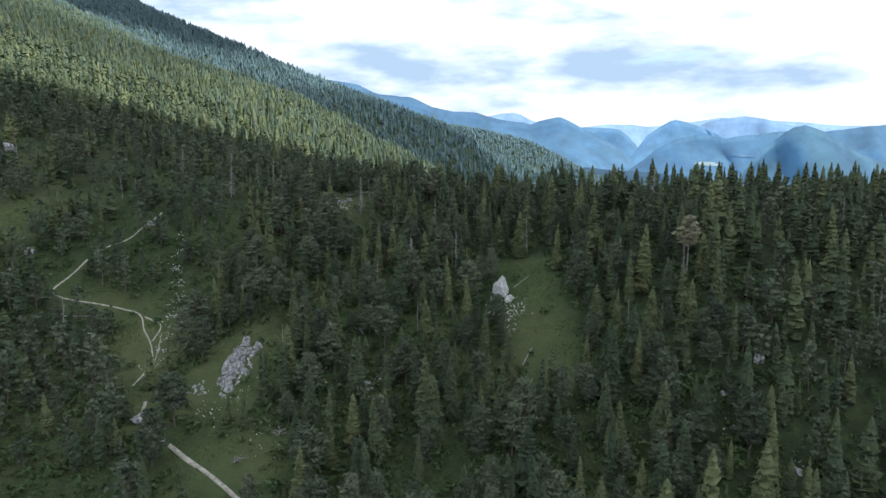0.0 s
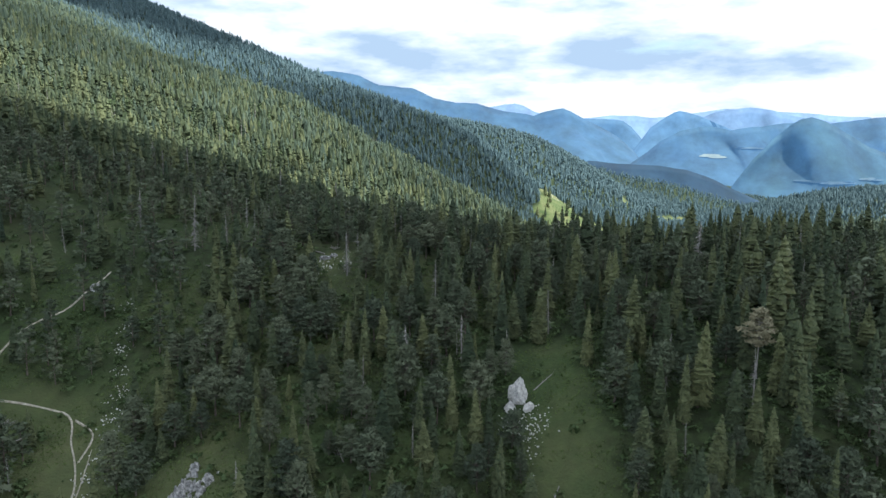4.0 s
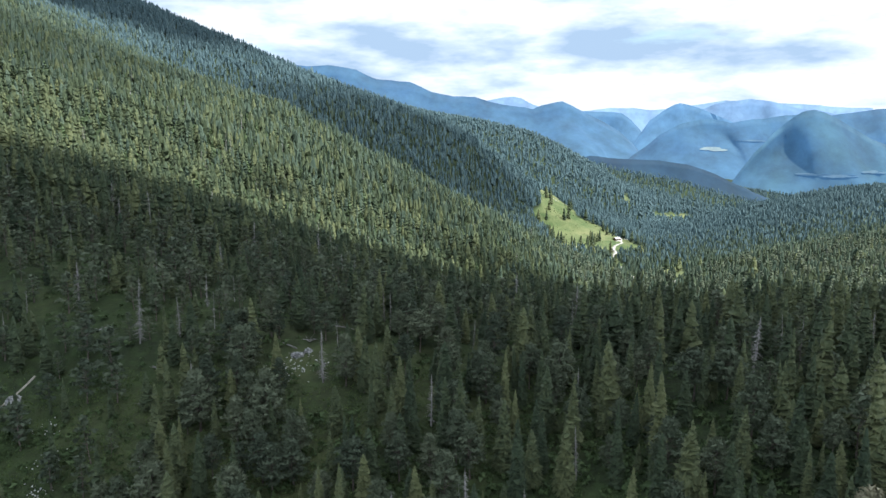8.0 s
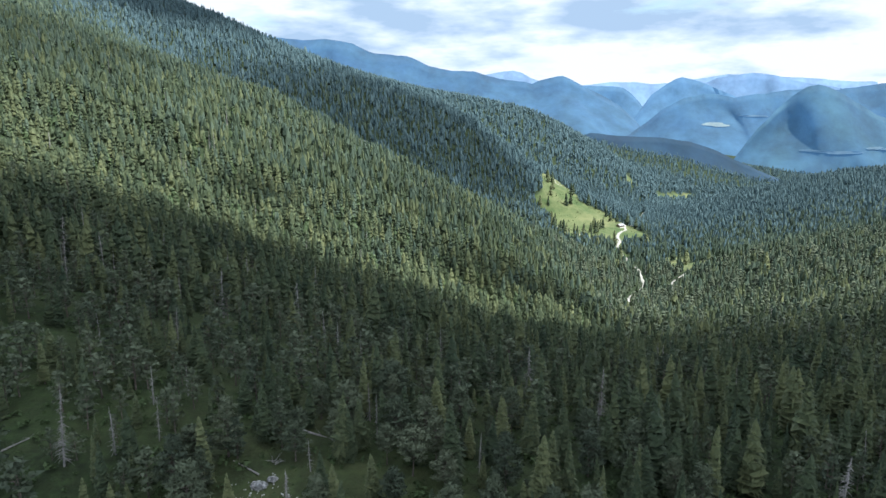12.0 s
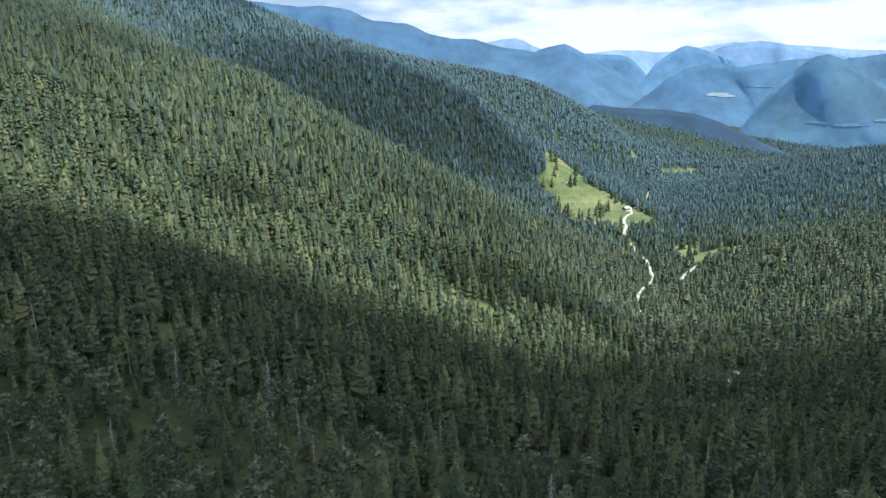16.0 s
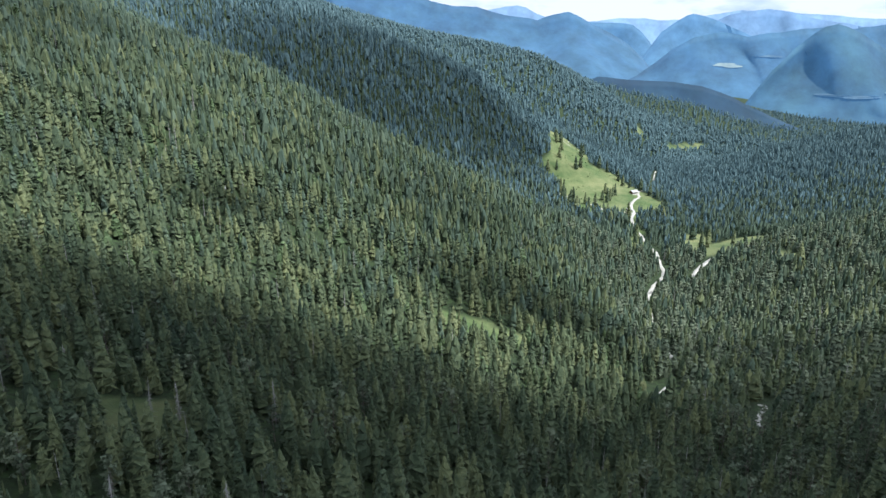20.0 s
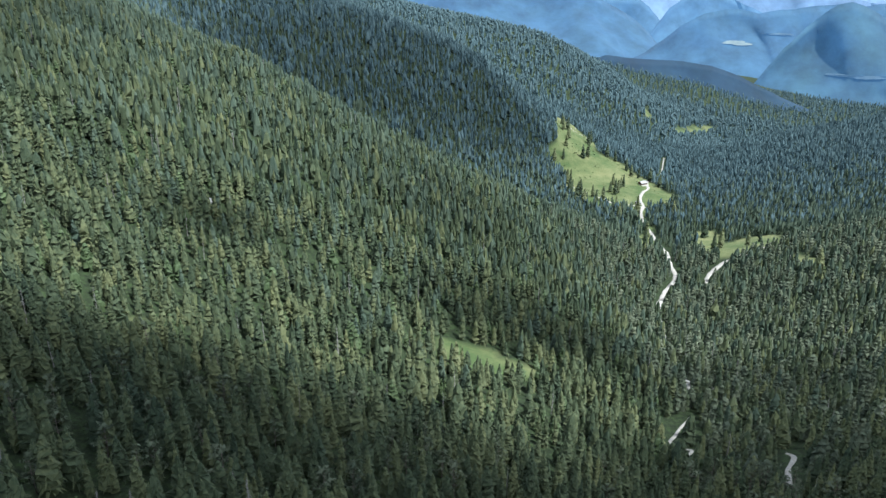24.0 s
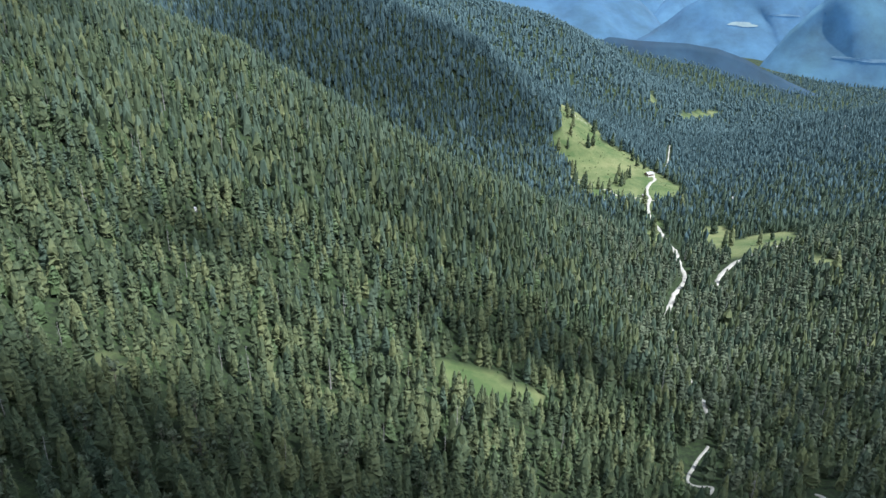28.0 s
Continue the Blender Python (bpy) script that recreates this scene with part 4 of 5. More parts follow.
# far woods, with haze painted into the bluer needle colours
fx_, fy_, rng_ = stand(-900, 1050, 900, 1750, 5.3, 3)
BEHIND_RIDGE = [(-900, 1610), (-570, 1535), (-250, 1390), (0, 1345), (100, 1420), (150, 1520), (150, 1750), (-900, 1750)]
thinned = inside(fx_, fy_, BEHIND_RIDGE) & (rng_.rand(len(fx_)) < 0.7)
fx_, fy_ = fx_[~thinned], fy_[~thinned]
far_h = uneven(tree_heights(rng_, len(fx_), 10, 17), fx_, fy_)
# more of the bluest, haziest needle colour the farther the tree stands
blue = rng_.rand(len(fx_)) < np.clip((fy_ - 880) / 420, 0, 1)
place("forest_far", SPRUCE_FAR, [M_SPRUCE_HAZIER], fx_[blue], fy_[blue], far_h[blue], rng_, "spruce forest on the far valley sides, haze painted in its needles", "forest", wide=1.1, soft=1.0, lift=0.7)
place("forest_far", SPRUCE_FAR, [M_SPRUCE_HAZED], fx_[~blue], fy_[~blue], far_h[~blue], rng_, "grey-green spruce forest along the valley, slight haze painted in", "forest", wide=1.1, soft=1.0, lift=0.7)
gx_, gy_, rng_ = stand(-420, 1700, 1750, 2450, 9.5, 4)
place("forest_distant", SPRUCE_LAST, [M_SPRUCE_HAZIER], gx_, gy_, tree_heights(rng_, len(gx_), 11, 19), rng_, "distant spruce woods on the ridges", "forest", wide=2.1, soft=1.0, lift=0.7)

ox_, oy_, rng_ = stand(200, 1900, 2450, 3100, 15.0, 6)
place("forest_distant", SPRUCE_LAST, [M_SPRUCE_HAZIER], ox_, oy_, tree_heights(rng_, len(ox_), 11, 19), rng_, "distant woods on the valley floor", "forest", wide=2.0)

# spruces standing free on the alpine meadow
ALP_TREES = [(222, 1153), (226, 1142), (231, 1150), (241, 1176), (247, 1184), (234, 1190), (169, 1062), (176, 1079), (181, 1055), (199, 1094), (206, 1053), (203, 1020), (193, 1052), (179, 1270), (187, 1300), (203, 1256), (211, 1266), (272, 1243), (281, 1236), (163, 1152), (172, 1179), (264, 1058), (274, 1072), (280, 1060), (284, 1084), (155, 1224), (270, 1264), (160, 1072), (164, 1085), (172, 1100), (186, 1072), (158, 1100), (176, 1125), (164, 1120), (190, 1110), (212, 1075), (236, 1062), (292, 1108), (300, 1120), (182, 1322), (192, 1340), (186, 1362), (222, 1320), (228, 1335), (160, 1196), (170, 1235), (296, 1230), (302, 1200), (258, 1290), (246, 1296), (290, 930), (300, 890), (320, 908), (280, 906), (342, 866), (312, 800), (318, 788), (268, 892), (306, 948), (286, 968), (214, 940), (206, 916)]
alp_rng = np.random.RandomState(55)
alp_masters = [single_tree("spruce_tree", spruce_crown(180 + k, 8, 7, 60, radius=(0.2, 0.24)[k]), M_SPRUCE, trunk_mesh(0.014, 0.6, 5, 0.004, k), M_BARK) for k in range(2)]
put_singles(alp_masters, np.array([p[0] for p in ALP_TREES]), np.array([p[1] for p in ALP_TREES]), alp_rng.uniform(14, 23, len(ALP_TREES)), alp_rng, "{} dark spruce standing free on the sunny meadow", "spruce tree", "spruces on the meadow")

LAWN_TREES = [(-6, 520), (-1, 512), (4, 506), (9, 499), (15, 504), (19, 500), (25, 503), (31, 505), (34, 508), (40, 506), (46, 507), (51, 508), (55, 512), (12, 523), (23, 516), (8, 533)]
lawn_rng = np.random.RandomState(56)
lawn_masters = [single_tree("spruce_tree", spruce_crown(190 + k, 8, 6, 220, radius=(0.17, 0.2)[k]), M_SPRUCE, trunk_mesh(0.013, 0.6, 5, 0.004, k), M_BARK) for k in range(2)]
lawn_h = np.append(lawn_rng.uniform(10.5, 15.5, len(LAWN_TREES) - 3), (3.0, 5.5, 2.0))
put_singles(lawn_masters, np.array([p[0] for p in LAWN_TREES]), np.array([p[1] for p in LAWN_TREES]), lawn_h, lawn_rng, "{} dark spruce at the edge of the sunny lawn", "spruce tree", "spruces by the lawn")

# bushes and tussocks on the meadow
bx_ = np.random.RandomState(77).uniform(145, 320, 600)
by_ = np.random.RandomState(78).uniform(985, 1405, 600)
ok = inside(bx_, by_, MEADOWS["alp"]) & (noise2(bx_, by_, 40, 41) > 0.45) & (line_distance(bx_, by_, ROAD) > 4)
place("meadow_bushes", SHRUB, [M_SHRUB], bx_[ok], by_[ok], np.random.RandomState(79).uniform(0.8, 3.0, ok.sum()), np.random.RandomState(80), "scattered low bushes on the alpine meadow", "shrubs", sink=0.05, lift=1.6, heart=0.0)


# grey dead spruces that stand out on the lee slope
TWIGGY = [(-73, 344), (-67, 347), (-50, 363), (-46, 360), (-97, 352), (-104, 300), (-60, 296), (20, 262), (-120, 330), (-7, 166), (-86, 236), (-40, 300), (34, 250), (-24, 208), (60, 205), (-66, 222)]
twig_rng = np.random.RandomState(66)
put_singles([dead_master(k + 20, 190, 0.18) for k in range(3)], np.array([p[0] for p in TWIGGY]), np.array([p[1] for p in TWIGGY]), twig_rng.uniform(11, 15.5, len(TWIGGY)), twig_rng, "{} grey dead spruce still thick with fine twigs", "dead tree", "twiggy dead spruces")

# the old flat-topped pine with dry, tan needles
M_DRY = material("dry_tan_needles", [(0.17, 0.16, 0.10), (0.29, 0.27, 0.18)], 0.8, 0.8)
dry_crown, dry_limbs = pine_crown(140, 40, 60, 0.5, 0.2)
old_pine = single_tree("pine_tree", dry_crown, M_DRY, join_meshes([trunk_mesh(0.014, 0.95, 6, 0.02, 4), dry_limbs]), M_DEAD)
old_pine.matrix_basis, _ = tree_pose(54.5, 157, 12.5, twig_rng)
old_pine.scale = (12.5, 12.5, 12.5)
tagged(old_pine, "old flat-topped pine with dry tan crown and bare trunk", "pine tree")

# grass standing in the glades of the knoll
gr = np.random.RandomState(91)
hx_, hy_ = gr.uniform(-125, 40, 60000), gr.uniform(100, 215, 60000)
keep_ = (noise2(hx_, hy_, 25, 71) > 0.35) & (line_distance(hx_, hy_, TRAIL) > 0.6) & (np.abs(hx_) < 0.64 * (hy_ + 30) + 10)
hx_, hy_ = hx_[keep_], hy_[keep_]
BLADES = [(np.array([(-0.35, 0, 0), (0.35, 0.1, 0), (0.15, 0.25, 0.55), (-0.1, -0.35, 0), (0.3, -0.2, 0), (0.25, -0.45, 0.5)]) + np.array([0.1 * k, 0, 0]), np.array([(0, 1, 2), (3, 4, 5)]), np.zeros(2, int)) for k in range(2)]
place("grass", BLADES, [M_GRASS], hx_, hy_, gr.uniform(0.25, 0.65, len(hx_)), gr, "coarse green grass in the glades", "grass", sink=0.05, lift=2.5)


# ---- rocks, stones and fallen wood ----
def part(name, bm, mat, parent, label=""):
    me = bpy.data.meshes.new(name)
    bm.to_mesh(me)
    bm.free()
    me.materials.append(mat)
    ob = new(name, me)
    ob.parent = parent
    if label:
        tagged(ob, label)
    return ob


def rock(x, y, size, seed, label, tilt=0.0, lift=0.25, turn=0.0, category="rock", sub=4, mat=None, taper=0.0):
    """A weathered limestone block with ledges and cracks, bedded in the slope."""
    rng = np.random.RandomState(seed)
    planes = rng.normal(size=(15, 3))
    planes /= np.linalg.norm(planes, axis=1)[:, None]
    depth = rng.uniform(0.55, 0.95, 15)
    bm = bmesh.new()
    bmesh.ops.create_icosphere(bm, subdivisions=sub, radius=1.0)
    off = Vector((seed * 7.3, seed * 3.1, seed * 1.7))
    for v in bm.verts:
        p = v.co.copy()
        facing = planes @ np.array(p)
        r = min(1.05, float(np.min(np.where(facing > 0.05, depth / np.maximum(facing, 0.05), 9.0))))
        q = Vector((p.x * 4.2, p.y * 4.2, p.z * 1.5)) + off
        crack = noise.voronoi(q)[0]
        slab = noise.voronoi(p * 2.4 + off)[0]
        r += min(slab[1] - slab[0], 0.3) * 0.5 - 0.1 + min(crack[1] - crack[0], 0.22) * 0.5 + noise.fractal(p * 6 + off, 0.8, 2.1, 4) * 0.07
        v.co = p * r
        slim = 1 - taper * max(-0.35, v.co.z)
        v.co.x, v.co.y = v.co.x * slim, v.co.y * slim
    me = bpy.data.meshes.new("rock")
    bm.to_mesh(me)
    bm.free()
    me.materials.append(mat or M_ROCK)
    ob = new("rock", me)
    ob.location = (x, y, float(height(x, y)) + size[2] * lift)
    ob.rotation_euler = (tilt, 0, turn)
    ob.scale = size
    return tagged(ob, label, category, "rocks on the knoll")


def outcrop(x, y, length, width, rise, turn, seed, label, mat=None):
    """Bedrock breaking out of the slope: steep ledges and cracks, its rim sunk in the ground."""
    nu, nv = int(length * 3.2), int(width * 4.0)
    rng = np.random.RandomState(seed)
    off = Vector((seed * 5.1, seed * 2.3, 0))
    verts, ca, sa = [], math.cos(turn), math.sin(turn)
    ragged = rng.uniform(0.4, 1.2, 15)
    for i in range(nu + 1):
        for j in range(nv + 1):
            u, w = 2 * i / nu - 1, 2 * j / nv - 1
            a = math.atan2(w, u) % 6.2832
            k = a / 6.2833 * 15
            rim = ragged[int(k) % 15] * (1 - k % 1) + ragged[(int(k) + 1) % 15] * (k % 1)
            px, py = u * length / 2, w * width / 2
            p = Vector((px, py, 0)) * 0.9 + off
            cell = noise.voronoi(Vector((px * 1.2, py * 0.5, 0)) + off)[0]
            big = noise.voronoi(p * 0.45)[0]
            env = max(0.0, 1.0 - (math.hypot(u, w) / rim) ** 3)
            block = 0.35 + 0.75 * min(1, (big[1] - big[0]) * 1.3) + 0.45 * min(0.6, cell[1] - cell[0]) + 0.35 * noise.fractal(p * 1.6, 0.8, 2.0, 5)
            step = math.floor((px + 0.8 * noise.noise(p)) * 0.8) / 0.8 - px
            gx, gy = x + px * ca - py * sa + 0.25 * noise.noise(p * 2), y + px * sa + py * ca + 0.25 * noise.noise(p * 2 + Vector((9, 0, 0)))
            verts.append((gx, gy, float(height(gx, gy)) + (rise * (1.25 * block - 0.5) * env ** 0.6 + 0.5 * step * env if env > 0 else 0) - 0.3 - 0.6 * (env <= 0)))
    faces = [(i * (nv + 1) + j, (i + 1) * (nv + 1) + j, (i + 1) * (nv + 1) + j + 1, i * (nv + 1) + j + 1) for i in range(nu) for j in range(nv)]
    ob = mesh_object("rock", verts, faces, [mat or M_ROCK])
    return tagged(ob, label, "rock", "rocks on the knoll")


outcrop(-43.2, 142.5, 25, 10.0, 3.0, 1.43, 1, "jagged pale grey limestone cliff breaking out of the slope")
outcrop(-38.0, 141.0, 13, 3.2, 0.9, 1.5, 2, "low pale limestone ledges beside the cliff")
outcrop(-24.4, 141.0, 12, 2.6, 1.2, 1.45, 3, "broken pale limestone ledge in the steep grass")
outcrop(-14.6, 135.5, 9, 3.2, 1.9, 1.2, 4, "steep grey limestone slab on the slope")
outcrop(50.5, 124.5, 6, 5.0, 1.7, 0.6, 5, "grey limestone outcrop below tall spruces")
outcrop(56.5, 110.5, 6, 8.0, 0.9, 0.2, 6, "low grey limestone outcrop on the steep slope")
outcrop(-48.6, 136.5, 7, 5.0, 1.6, 1.3, 7, "small pale limestone block beside the cliff")
rock(-57.2, 130, (0.9, 0.8, 0.9), 27, "white stone block in the washed-out path", 0.0, 0.25, mat=M_STONE)
rock(13.6, 163, (2.0, 1.6, 3.6), 5, "white limestone pinnacle among the spruces", 0.0, 0.4, mat=M_STONE, taper=0.75)
rock(12.0, 161.2, (1.2, 1.0, 1.3), 6, "white limestone block at the foot of the pinnacle", 0.1, 0.2, mat=M_STONE, taper=0.4)
rock(15.4, 160.8, (1.1, 1.0, 1.0), 7, "small white limestone block beside the pinnacle", 0.0, 0.2, mat=M_STONE, taper=0.3)
rock(-31, 217, (1.8, 1.4, 0.8), 8, "broad grey limestone outcrop on the knoll's crest", -0.3, 0.1)
rock(-28.8, 218.5, (1.1, 0.9, 0.6), 9, "pale limestone hump on the knoll's crest", -0.2, 0.2)
rock(-52, 132, (1.0, 0.9, 1.5), 12, "small grey limestone block on the slope", -0.2, 0.3)
rock(-57.5, 128.5, (1.3, 1.1, 1.1), 13, "pale sandy boulder beside the footpath", 0.0, 0.3)
rock(60, 131, (1.1, 1.0, 1.4), 16, "small grey limestone block between spruces", -0.2, 0.3)
rock(-109, 186, (1.6, 1.3, 1.4), 17, "pale limestone block in the upper grass", -0.2, 0.3)
rock(-143, 237, (2.6, 2.0, 2.2), 18, "grey limestone outcrop high on the slope", -0.3, 0.2)
rock(-108, 176, (1.4, 1.2, 1.2), 19, "pale limestone boulder above the footpath", -0.2, 0.3)
rock(-85, 206, (1.6, 1.4, 1.2), 20, "white broken rock at the footpath's bend", 0.0, 0.2)
rock(-126, 588, (1.4, 1.3, 1.8), 21, "pale rock stump showing between slope trees", -0.3, 0.4)
rock(-133, 755, (1.6, 1.4, 2.4), 22, "pale rock showing high in the slope forest", -0.3, 0.5)


def stones(name, spots, n, spread, size, label, seed):
    """Loose stones scattered down the slope."""
    rng = np.random.RandomState(seed)
    bm = bmesh.new()
    for _ in range(n):
        sx, sy = spots[rng.randint(len(spots))]
        x, y = sx + rng.normal(0, spread), sy + rng.normal(0, spread)
        s = size * rng.uniform(0.3, 1.2)
        m = Matrix.Translation((x, y, float(height(x, y)) + s * 0.2)) @ Euler(tuple(rng.uniform(0, 6, 3))).to_matrix().to_4x4() @ Matrix.Diagonal((s, s * rng.uniform(0.5, 1), s * rng.uniform(0.4, 0.8), 1))
        bmesh.ops.create_icosphere(bm, subdivisions=1, radius=1.0, matrix=m)
    ob = part(name, bm, M_STONE, None)
    return tagged(ob, label, "stones", kind="stuff")


stones("stones", [(-62, 146), (-62, 152), (-63, 158), (-64, 164), (-66, 170), (-67, 176), (-69, 182), (-71, 188), (-72, 194), (-75, 200)], 320, 1.2, 0.22, "white loose stones strewn down the grassy slope", 3)
stones("stones", [(-43, 138), (-40, 134), (-37, 128), (-33, 122), (-45, 130)], 150, 2.0, 0.16, "pale scree below the limestone cliff", 4)
stones("stones", [(13, 158), (15, 155), (11, 158), (17, 158), (14, 152)], 200, 1.4, 0.24, "white rubble below the limestone pinnacle", 5)
stones("stones", [(-30, 213), (-29, 215), (-32, 214), (-33, 212), (-22, 140), (-15, 130), (57, 105), (52, 119)], 260, 2.6, 0.22, "scattered grey stones on the knoll", 6)
stones("stones", [(165, 1088), (172, 1075), (160, 1100), (180, 1066), (168, 1130), (200, 1380), (212, 1360)], 140, 7.0, 1.0, "pale rocks and boulders on the alpine meadow", 8)
stones("stones", [(132, 588), (136, 600), (140, 584), (150, 577), (146, 582)], 120, 2.6, 0.9, "white boulders along a stony streambed", 7)


def fallen_log(x, y, length, r, turn, label, branches=5, seed=0, rise=0.0):
    root = new("fallen_log")
    rng = np.random.RandomState(seed)
    d = np.array((math.cos(turn), math.sin(turn))) * length / 2
    a, b = np.array((x, y)) - d, np.array((x, y)) + d
    za, zb = float(height(*a)) + r * 0.7, float(height(*b)) + r * 0.7 + rise
    A, B = Vector((*a, za)), Vector((*b, zb))
    bm = bmesh.new()
    q = (B - A).to_track_quat("Z", "Y").to_matrix().to_4x4()
    bmesh.ops.create_cone(bm, cap_ends=True, segments=8, radius1=r, radius2=r * 0.45, depth=(B - A).length, matrix=Matrix.Translation((A + B) / 2) @ q)
    for v in bm.verts:
        v.co += Vector((noise.noise(v.co * 0.7), noise.noise(v.co * 0.7 + Vector((5, 0, 0))), 0)) * r * 0.5
    part("trunk", bm, M_DEAD, root)
    for k in range(branches):
        p = A.lerp(B, rng.uniform(0.4, 0.97))
        t = p + Vector((rng.uniform(-1, 1), rng.uniform(-1, 1), rng.uniform(0.2, 1.2))) * rng.uniform(0.5, 1.6)
        V, F = spike(tuple(p), tuple(t), r * 0.3)
        mesh_object("branch", V, F, [M_DEAD], parent=root)
    return tagged(root, label, "fallen log", "fallen logs")


for k, (x, y, ln, r, turn) in enumerate(((-22, 231, 11, 0.26, -0.5), (-77, 227, 6, 0.2, 0.8), (17.5, 143, 5, 0.18, 1.1), (-87, 166, 7, 0.16, 0.3), (-80, 163.5, 4.5, 0.14, 1.0), (-18, 152, 3.5, 0.14, 2.0), (18.5, 166, 5, 0.14, 0.7), (-74, 246, 6, 0.2, 0.4), (-124, 441, 8, 0.25, 2.7), (-117, 431, 7, 0.24, 2.2), (-109, 445, 6, 0.22, 1.9), (-128, 446, 6, 0.2, 0.2), (-34, 221, 6, 0.18, 2.6), (-52, 112, 5, 0.15, 0.3))):
    fallen_log(x, y, ln, r, turn, "bleached fallen tree trunk with broken branches in the grass", 6, k)


def brush_pile(x, y, size, seed):
    """A heap of bleached branches from a fallen crown."""
    root = new("branch_pile")
    rng = np.random.RandomState(seed)
    z0 = float(height(x, y))
    for k in range(15):
        a, r = rng.uniform(0, 6.283), rng.uniform(0, 0.35) * size
        p = Vector((x + math.cos(a) * r, y + math.sin(a) * r, z0 + rng.uniform(0.0, 0.25) * size))
        b = rng.uniform(0, 6.283)
        t = p + Vector((math.cos(b), math.sin(b), rng.uniform(0.05, 0.8))) * size * rng.uniform(0.4, 0.9)
        parts = [spike(tuple(p), tuple(t), 0.05 * size ** 0.5)]
        m = p.lerp(t, 0.5)
        parts.append(spike(tuple(m), tuple(m + Vector((rng.uniform(-1, 1), rng.uniform(-1, 1), rng.uniform(0.1, 0.7))) * size * 0.3), 0.03 * size ** 0.5))
        mesh_object("branch", *join_meshes(parts), [M_DEAD], parent=root)
    return tagged(root, "heap of bleached dead branches in the grass", "branch pile", "branch piles")


for k, (x, y, size) in enumerate(((-18, 152, 2.4), (-12, 160, 2.2), (-30, 124, 2.6), (-36, 118, 2.2), (-84, 166, 2.6), (-5, 140, 2.4), (-21, 131, 2.0), (-29, 222, 2.2), (40, 120, 2.2), (-58, 205, 2.4), (-60, 215, 2.0))):
    brush_pile(x, y, size, 400 + k)


# ---- buildings in the valley ----
M_WALL = material("pale_plaster", [(0.55, 0.53, 0.48), (0.70, 0.68, 0.63)], 1.2, 0.9)
M_TIMBER = material("brown_timber", [(0.10, 0.065, 0.04), (0.19, 0.13, 0.085)], 2.5, 0.8)
M_ROOF = material("light_shingles", [(0.26, 0.26, 0.26), (0.40, 0.40, 0.40)], 2.0, 0.6)
M_DARK = material("dark_window_glass", [(0.02, 0.025, 0.03), (0.03, 0.035, 0.04)], 1.0, 0.15, spec=0.5)


def box_mesh(sx, sy, sz, at, bevel=0.03):
    bm = bmesh.new()
    bmesh.ops.create_cube(bm, size=1.0, matrix=Matrix.Translation(at) @ Matrix.Diagonal((sx, sy, sz, 1)))
    bmesh.ops.bevel(bm, geom=bm.edges[:], offset=bevel, segments=1, affect="EDGES")
    return bm


def hut(x, y, lx, ly, wall_h, roof_h, turn, label, category="hut"):
    """A gabled hut on a stone base, with a jutting roof."""
    root = new("alpine_hut")
    part("base", box_mesh(lx, ly, 1.6, (0, 0, -0.3)), M_WALL, root, "pale plastered stone base")
    part("wall", box_mesh(lx - 0.1, ly - 0.1, wall_h - 0.5, (0, 0, 0.5 + (wall_h - 0.5) / 2)), M_TIMBER, root, "brown timber wall")
    bm = bmesh.new()
    gable = [bm.verts.new(p) for p in ((-lx / 2 + 0.1, -ly / 2, wall_h), (-lx / 2 + 0.1, ly / 2, wall_h), (-lx / 2 + 0.1, 0, wall_h + roof_h), (lx / 2 - 0.1, -ly / 2, wall_h), (lx / 2 - 0.1, ly / 2, wall_h), (lx / 2 - 0.1, 0, wall_h + roof_h))]
    for f in ((0, 1, 2), (3, 5, 4), (0, 3, 4, 1), (1, 4, 5, 2), (0, 2, 5, 3)):
        bm.faces.new([gable[i] for i in f])
    part("gable", bm, M_TIMBER, root)
    slope = math.atan2(roof_h, ly / 2)
    width = math.hypot(roof_h, ly / 2) + 0.7
    for side in (1, -1):
        bm = box_mesh(lx + 1.2, width, 0.16, (0, 0, 0))
        bmesh.ops.transform(bm, verts=bm.verts[:], matrix=Matrix.Translation((0, side * (ly / 4 + 0.2), wall_h + roof_h / 2 + 0.02)) @ Euler((-side * slope, 0, 0)).to_matrix().to_4x4())
        part("roof_side", bm, M_ROOF, root, "light grey shingle roof slope")
    part("chimney", box_mesh(0.6, 0.6, 1.6, (lx * 0.2, 0.5, wall_h + roof_h + 0.3)), M_WALL, root)
    part("door", box_mesh(1.0, 0.1, 2.0, (-lx * 0.2, -ly / 2 + 0.02, 1.5)), M_DARK, root)
    for wx in (0.05, 0.3):
        w = part("window", box_mesh(0.9, 0.08, 0.9, (lx * wx, -ly / 2 + 0.02, 1.8)), M_WALL, root)
        part("pane", box_mesh(0.7, 0.06, 0.7, (lx * wx, -ly / 2 - 0.02, 1.8)), M_DARK, w)
    root.location = (x, y, float(height(x, y)) + 0.2)
    root.rotation_euler = (0, 0, turn)
    return tagged(root, label, category, "huts in the valley")


hut(279, 1204, 10, 7.5, 3.0, 2.2, 0.5, "timber alpine hut with a light roof on the meadow")
hut(247, 1102, 6, 4.5, 2.4, 1.4, 0.2, "small timber shed beside the gravel road")
hut(536, 1068, 9, 7, 3.0, 2.0, -0.4, "timber hut with a light roof among trees")
hut(357, 1104, 7, 5, 2.6, 1.6, 0.9, "small hut with a light roof at the forest edge")
hut(652, 1413, 9, 7, 3.0, 2.0, 0.1, "far hut with a light roof in dark woods")

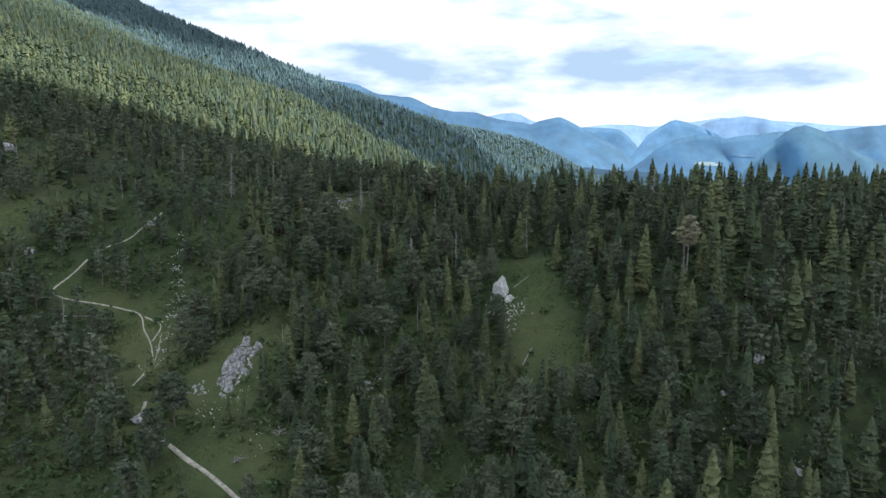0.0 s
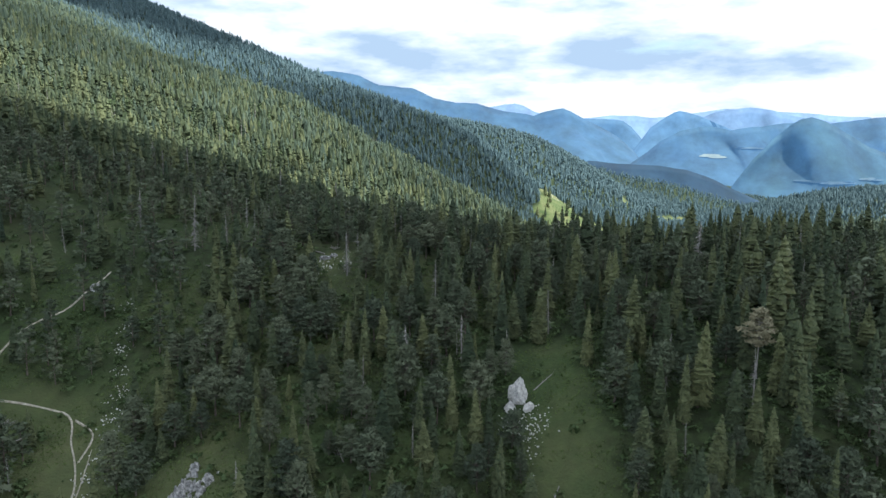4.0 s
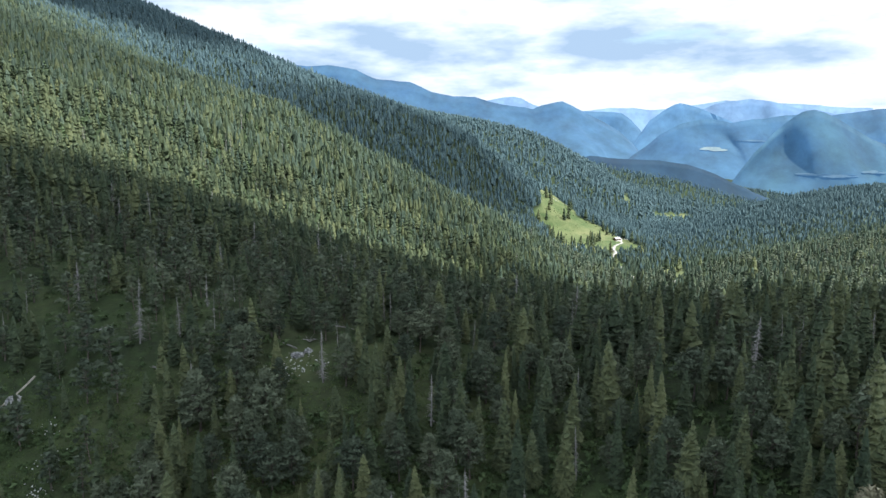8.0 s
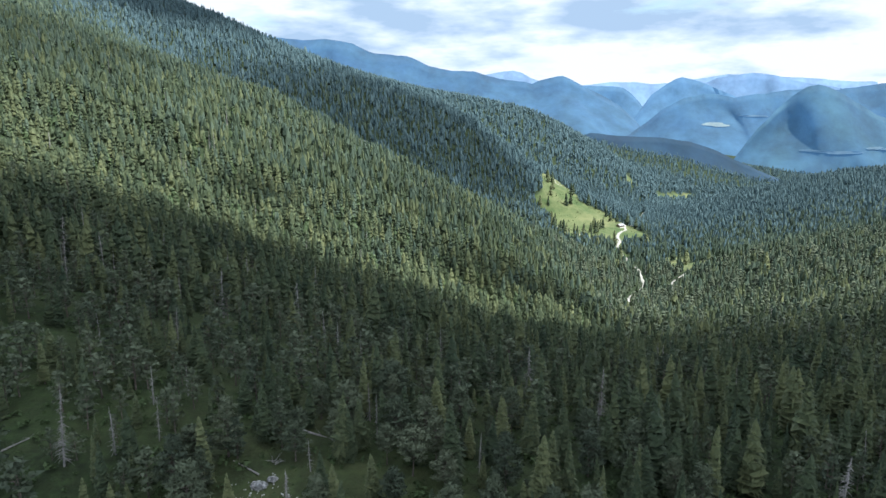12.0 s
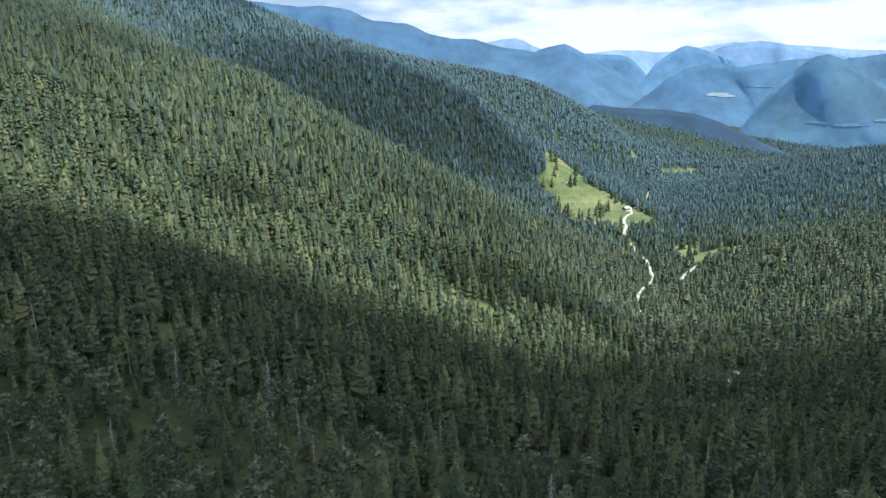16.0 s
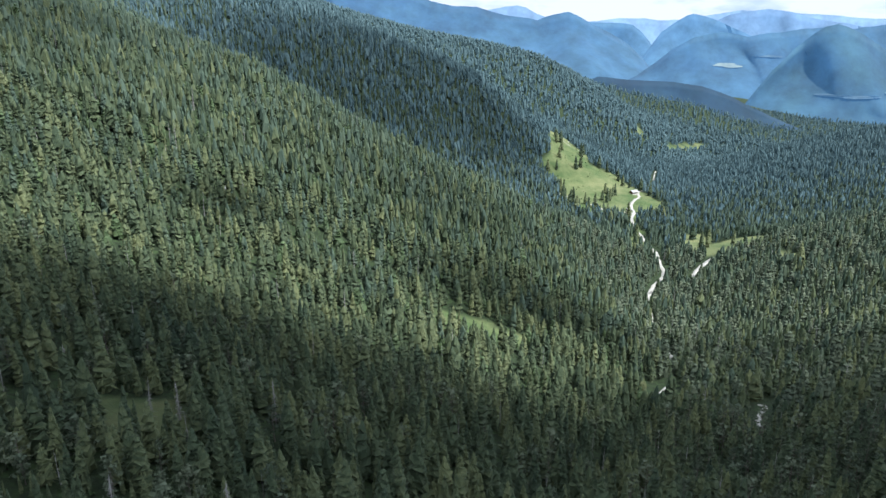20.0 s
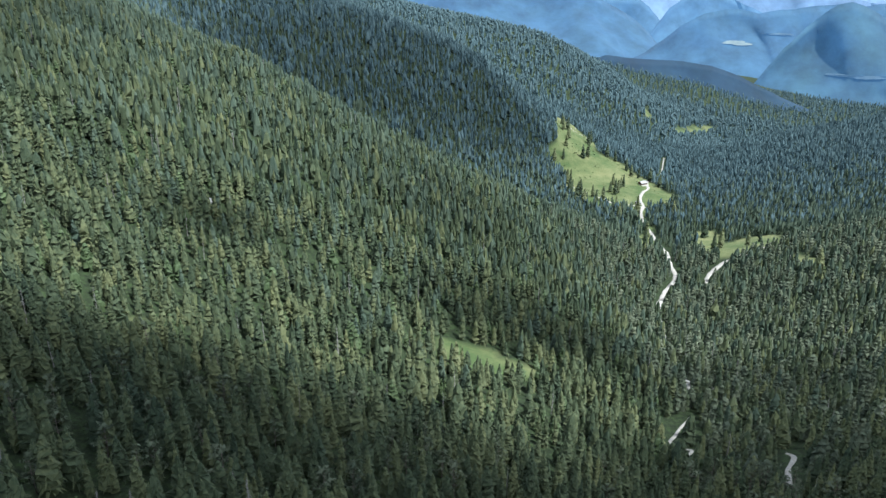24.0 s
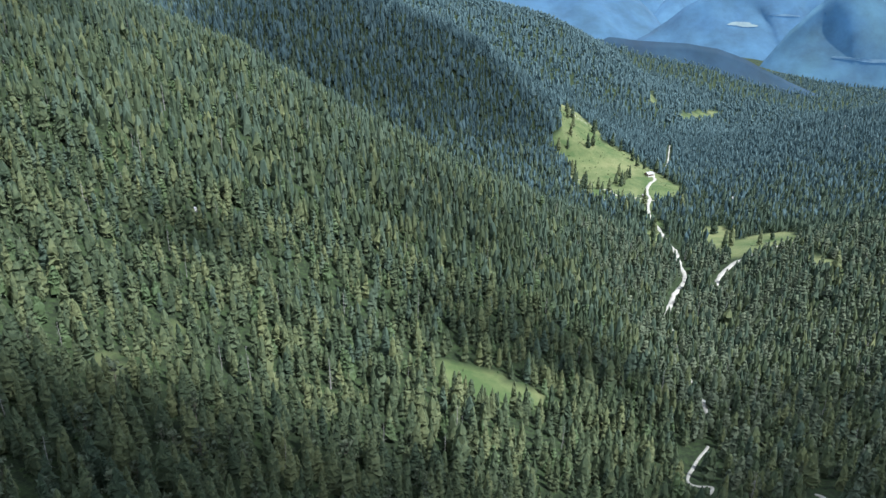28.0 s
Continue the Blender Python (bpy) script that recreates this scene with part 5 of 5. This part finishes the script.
# ---- unseen cumulus clouds added out of view to shade parts of the valley ----
def cloud_material(name, thin):
    """White cloud; a thin one lets part of the sunlight through."""
    m = bpy.data.materials.new(name)
    m.use_nodes = True
    nt = m.node_tree
    b = nt.nodes["Principled BSDF"]
    b.inputs["Base Color"].default_value = (0.85, 0.86, 0.88, 1)
    b.inputs["Roughness"].default_value = 1.0
    tr = nt.nodes.new("ShaderNodeBsdfTransparent")
    mx = nt.nodes.new("ShaderNodeMixShader")
    mx.inputs[0].default_value = thin
    nt.links.new(b.outputs[0], mx.inputs[1]); nt.links.new(tr.outputs[0], mx.inputs[2])
    nt.links.new(mx.outputs[0], nt.nodes["Material Output"].inputs["Surface"])
    return m


def shade_cloud(centre, rx, ry, seed, thin, edge=(0.85, 1.4), fray=0.9, base=1750.0):
    """An added, unseen cloud, thinner and fraying towards its rim; its shade falls on centre."""
    m = cloud_material("fraying_cloud", thin)
    nt = m.node_tree
    N, L = nt.nodes.new, nt.links.new
    mx = nt.nodes["Material Output"].inputs["Surface"].links[0].from_node
    co = N("ShaderNodeTexCoord")
    sc = N("ShaderNodeVectorMath"); sc.operation = "MULTIPLY"; sc.inputs[1].default_value = (1 / rx, 1 / ry, 0)
    ln = N("ShaderNodeVectorMath"); ln.operation = "LENGTH"
    nz = N("ShaderNodeTexNoise"); nz.inputs["Scale"].default_value, nz.inputs["Detail"].default_value = 0.011, 5
    add = N("ShaderNodeMath"); add.operation = "MULTIPLY_ADD"; add.inputs[1].default_value = fray
    mr = N("ShaderNodeMapRange"); mr.interpolation_type = "SMOOTHSTEP"
    mr.inputs[1].default_value, mr.inputs[2].default_value, mr.inputs[3].default_value, mr.inputs[4].default_value = *edge, thin, 1.0
    L(co.outputs["Object"], sc.inputs[0]); L(sc.outputs[0], ln.inputs[0]); L(co.outputs["Object"], nz.inputs["Vector"])
    L(nz.outputs["Fac"], add.inputs[0]); L(ln.outputs["Value"], add.inputs[2]); L(add.outputs[0], mr.inputs[0]); L(mr.outputs[0], mx.inputs[0])
    gz = float(height(*centre))
    k = (base - gz) / SUN_DIR.z
    bm = bmesh.new()
    bmesh.ops.create_icosphere(bm, subdivisions=4, radius=1.0, matrix=Matrix.Diagonal((rx * 1.25, ry * 1.25, 40, 1)))
    for v in bm.verts:
        v.co.z = max(v.co.z * (1 + 0.5 * noise.noise(v.co * 0.015 + Vector((seed, 0, 0)))), -8)
    me = bpy.data.meshes.new("cloud")
    bm.to_mesh(me)
    bm.free()
    me.materials.append(m)
    ob = new("cloud", me)
    ob.location = (centre[0] + SUN_DIR.x * k, centre[1] + SUN_DIR.y * k, base)
    return tagged(ob, "thin fraying white cloud added out of view to shade the valley", "cloud", kind="structure")


# several small ones are added only to darken spots that rendered too bright
shade_cloud((-60, 145), 480, 300, 1, 0.19, (1.02, 1.32), 0.42)
shade_cloud((170, 430), 165, 85, 9, 0.32)
shade_cloud((55, 570), 95, 45, 7, 0.5)
shade_cloud((-115, 398), 140, 50, 11, 0.58)
shade_cloud((10, 690), 120, 100, 6, 0.82)
shade_cloud((-70, 1190), 400, 200, 2, 0.6, (0.95, 1.4))
shade_cloud((-560, 1480), 420, 300, 3, 0.25, (1.0, 1.4))
shade_cloud((200, 545), 120, 80, 5, 0.6)
shade_cloud((-340, 720), 210, 190, 10, 0.72)
shade_cloud((-115, 562), 42, 26, 8, 0.5)
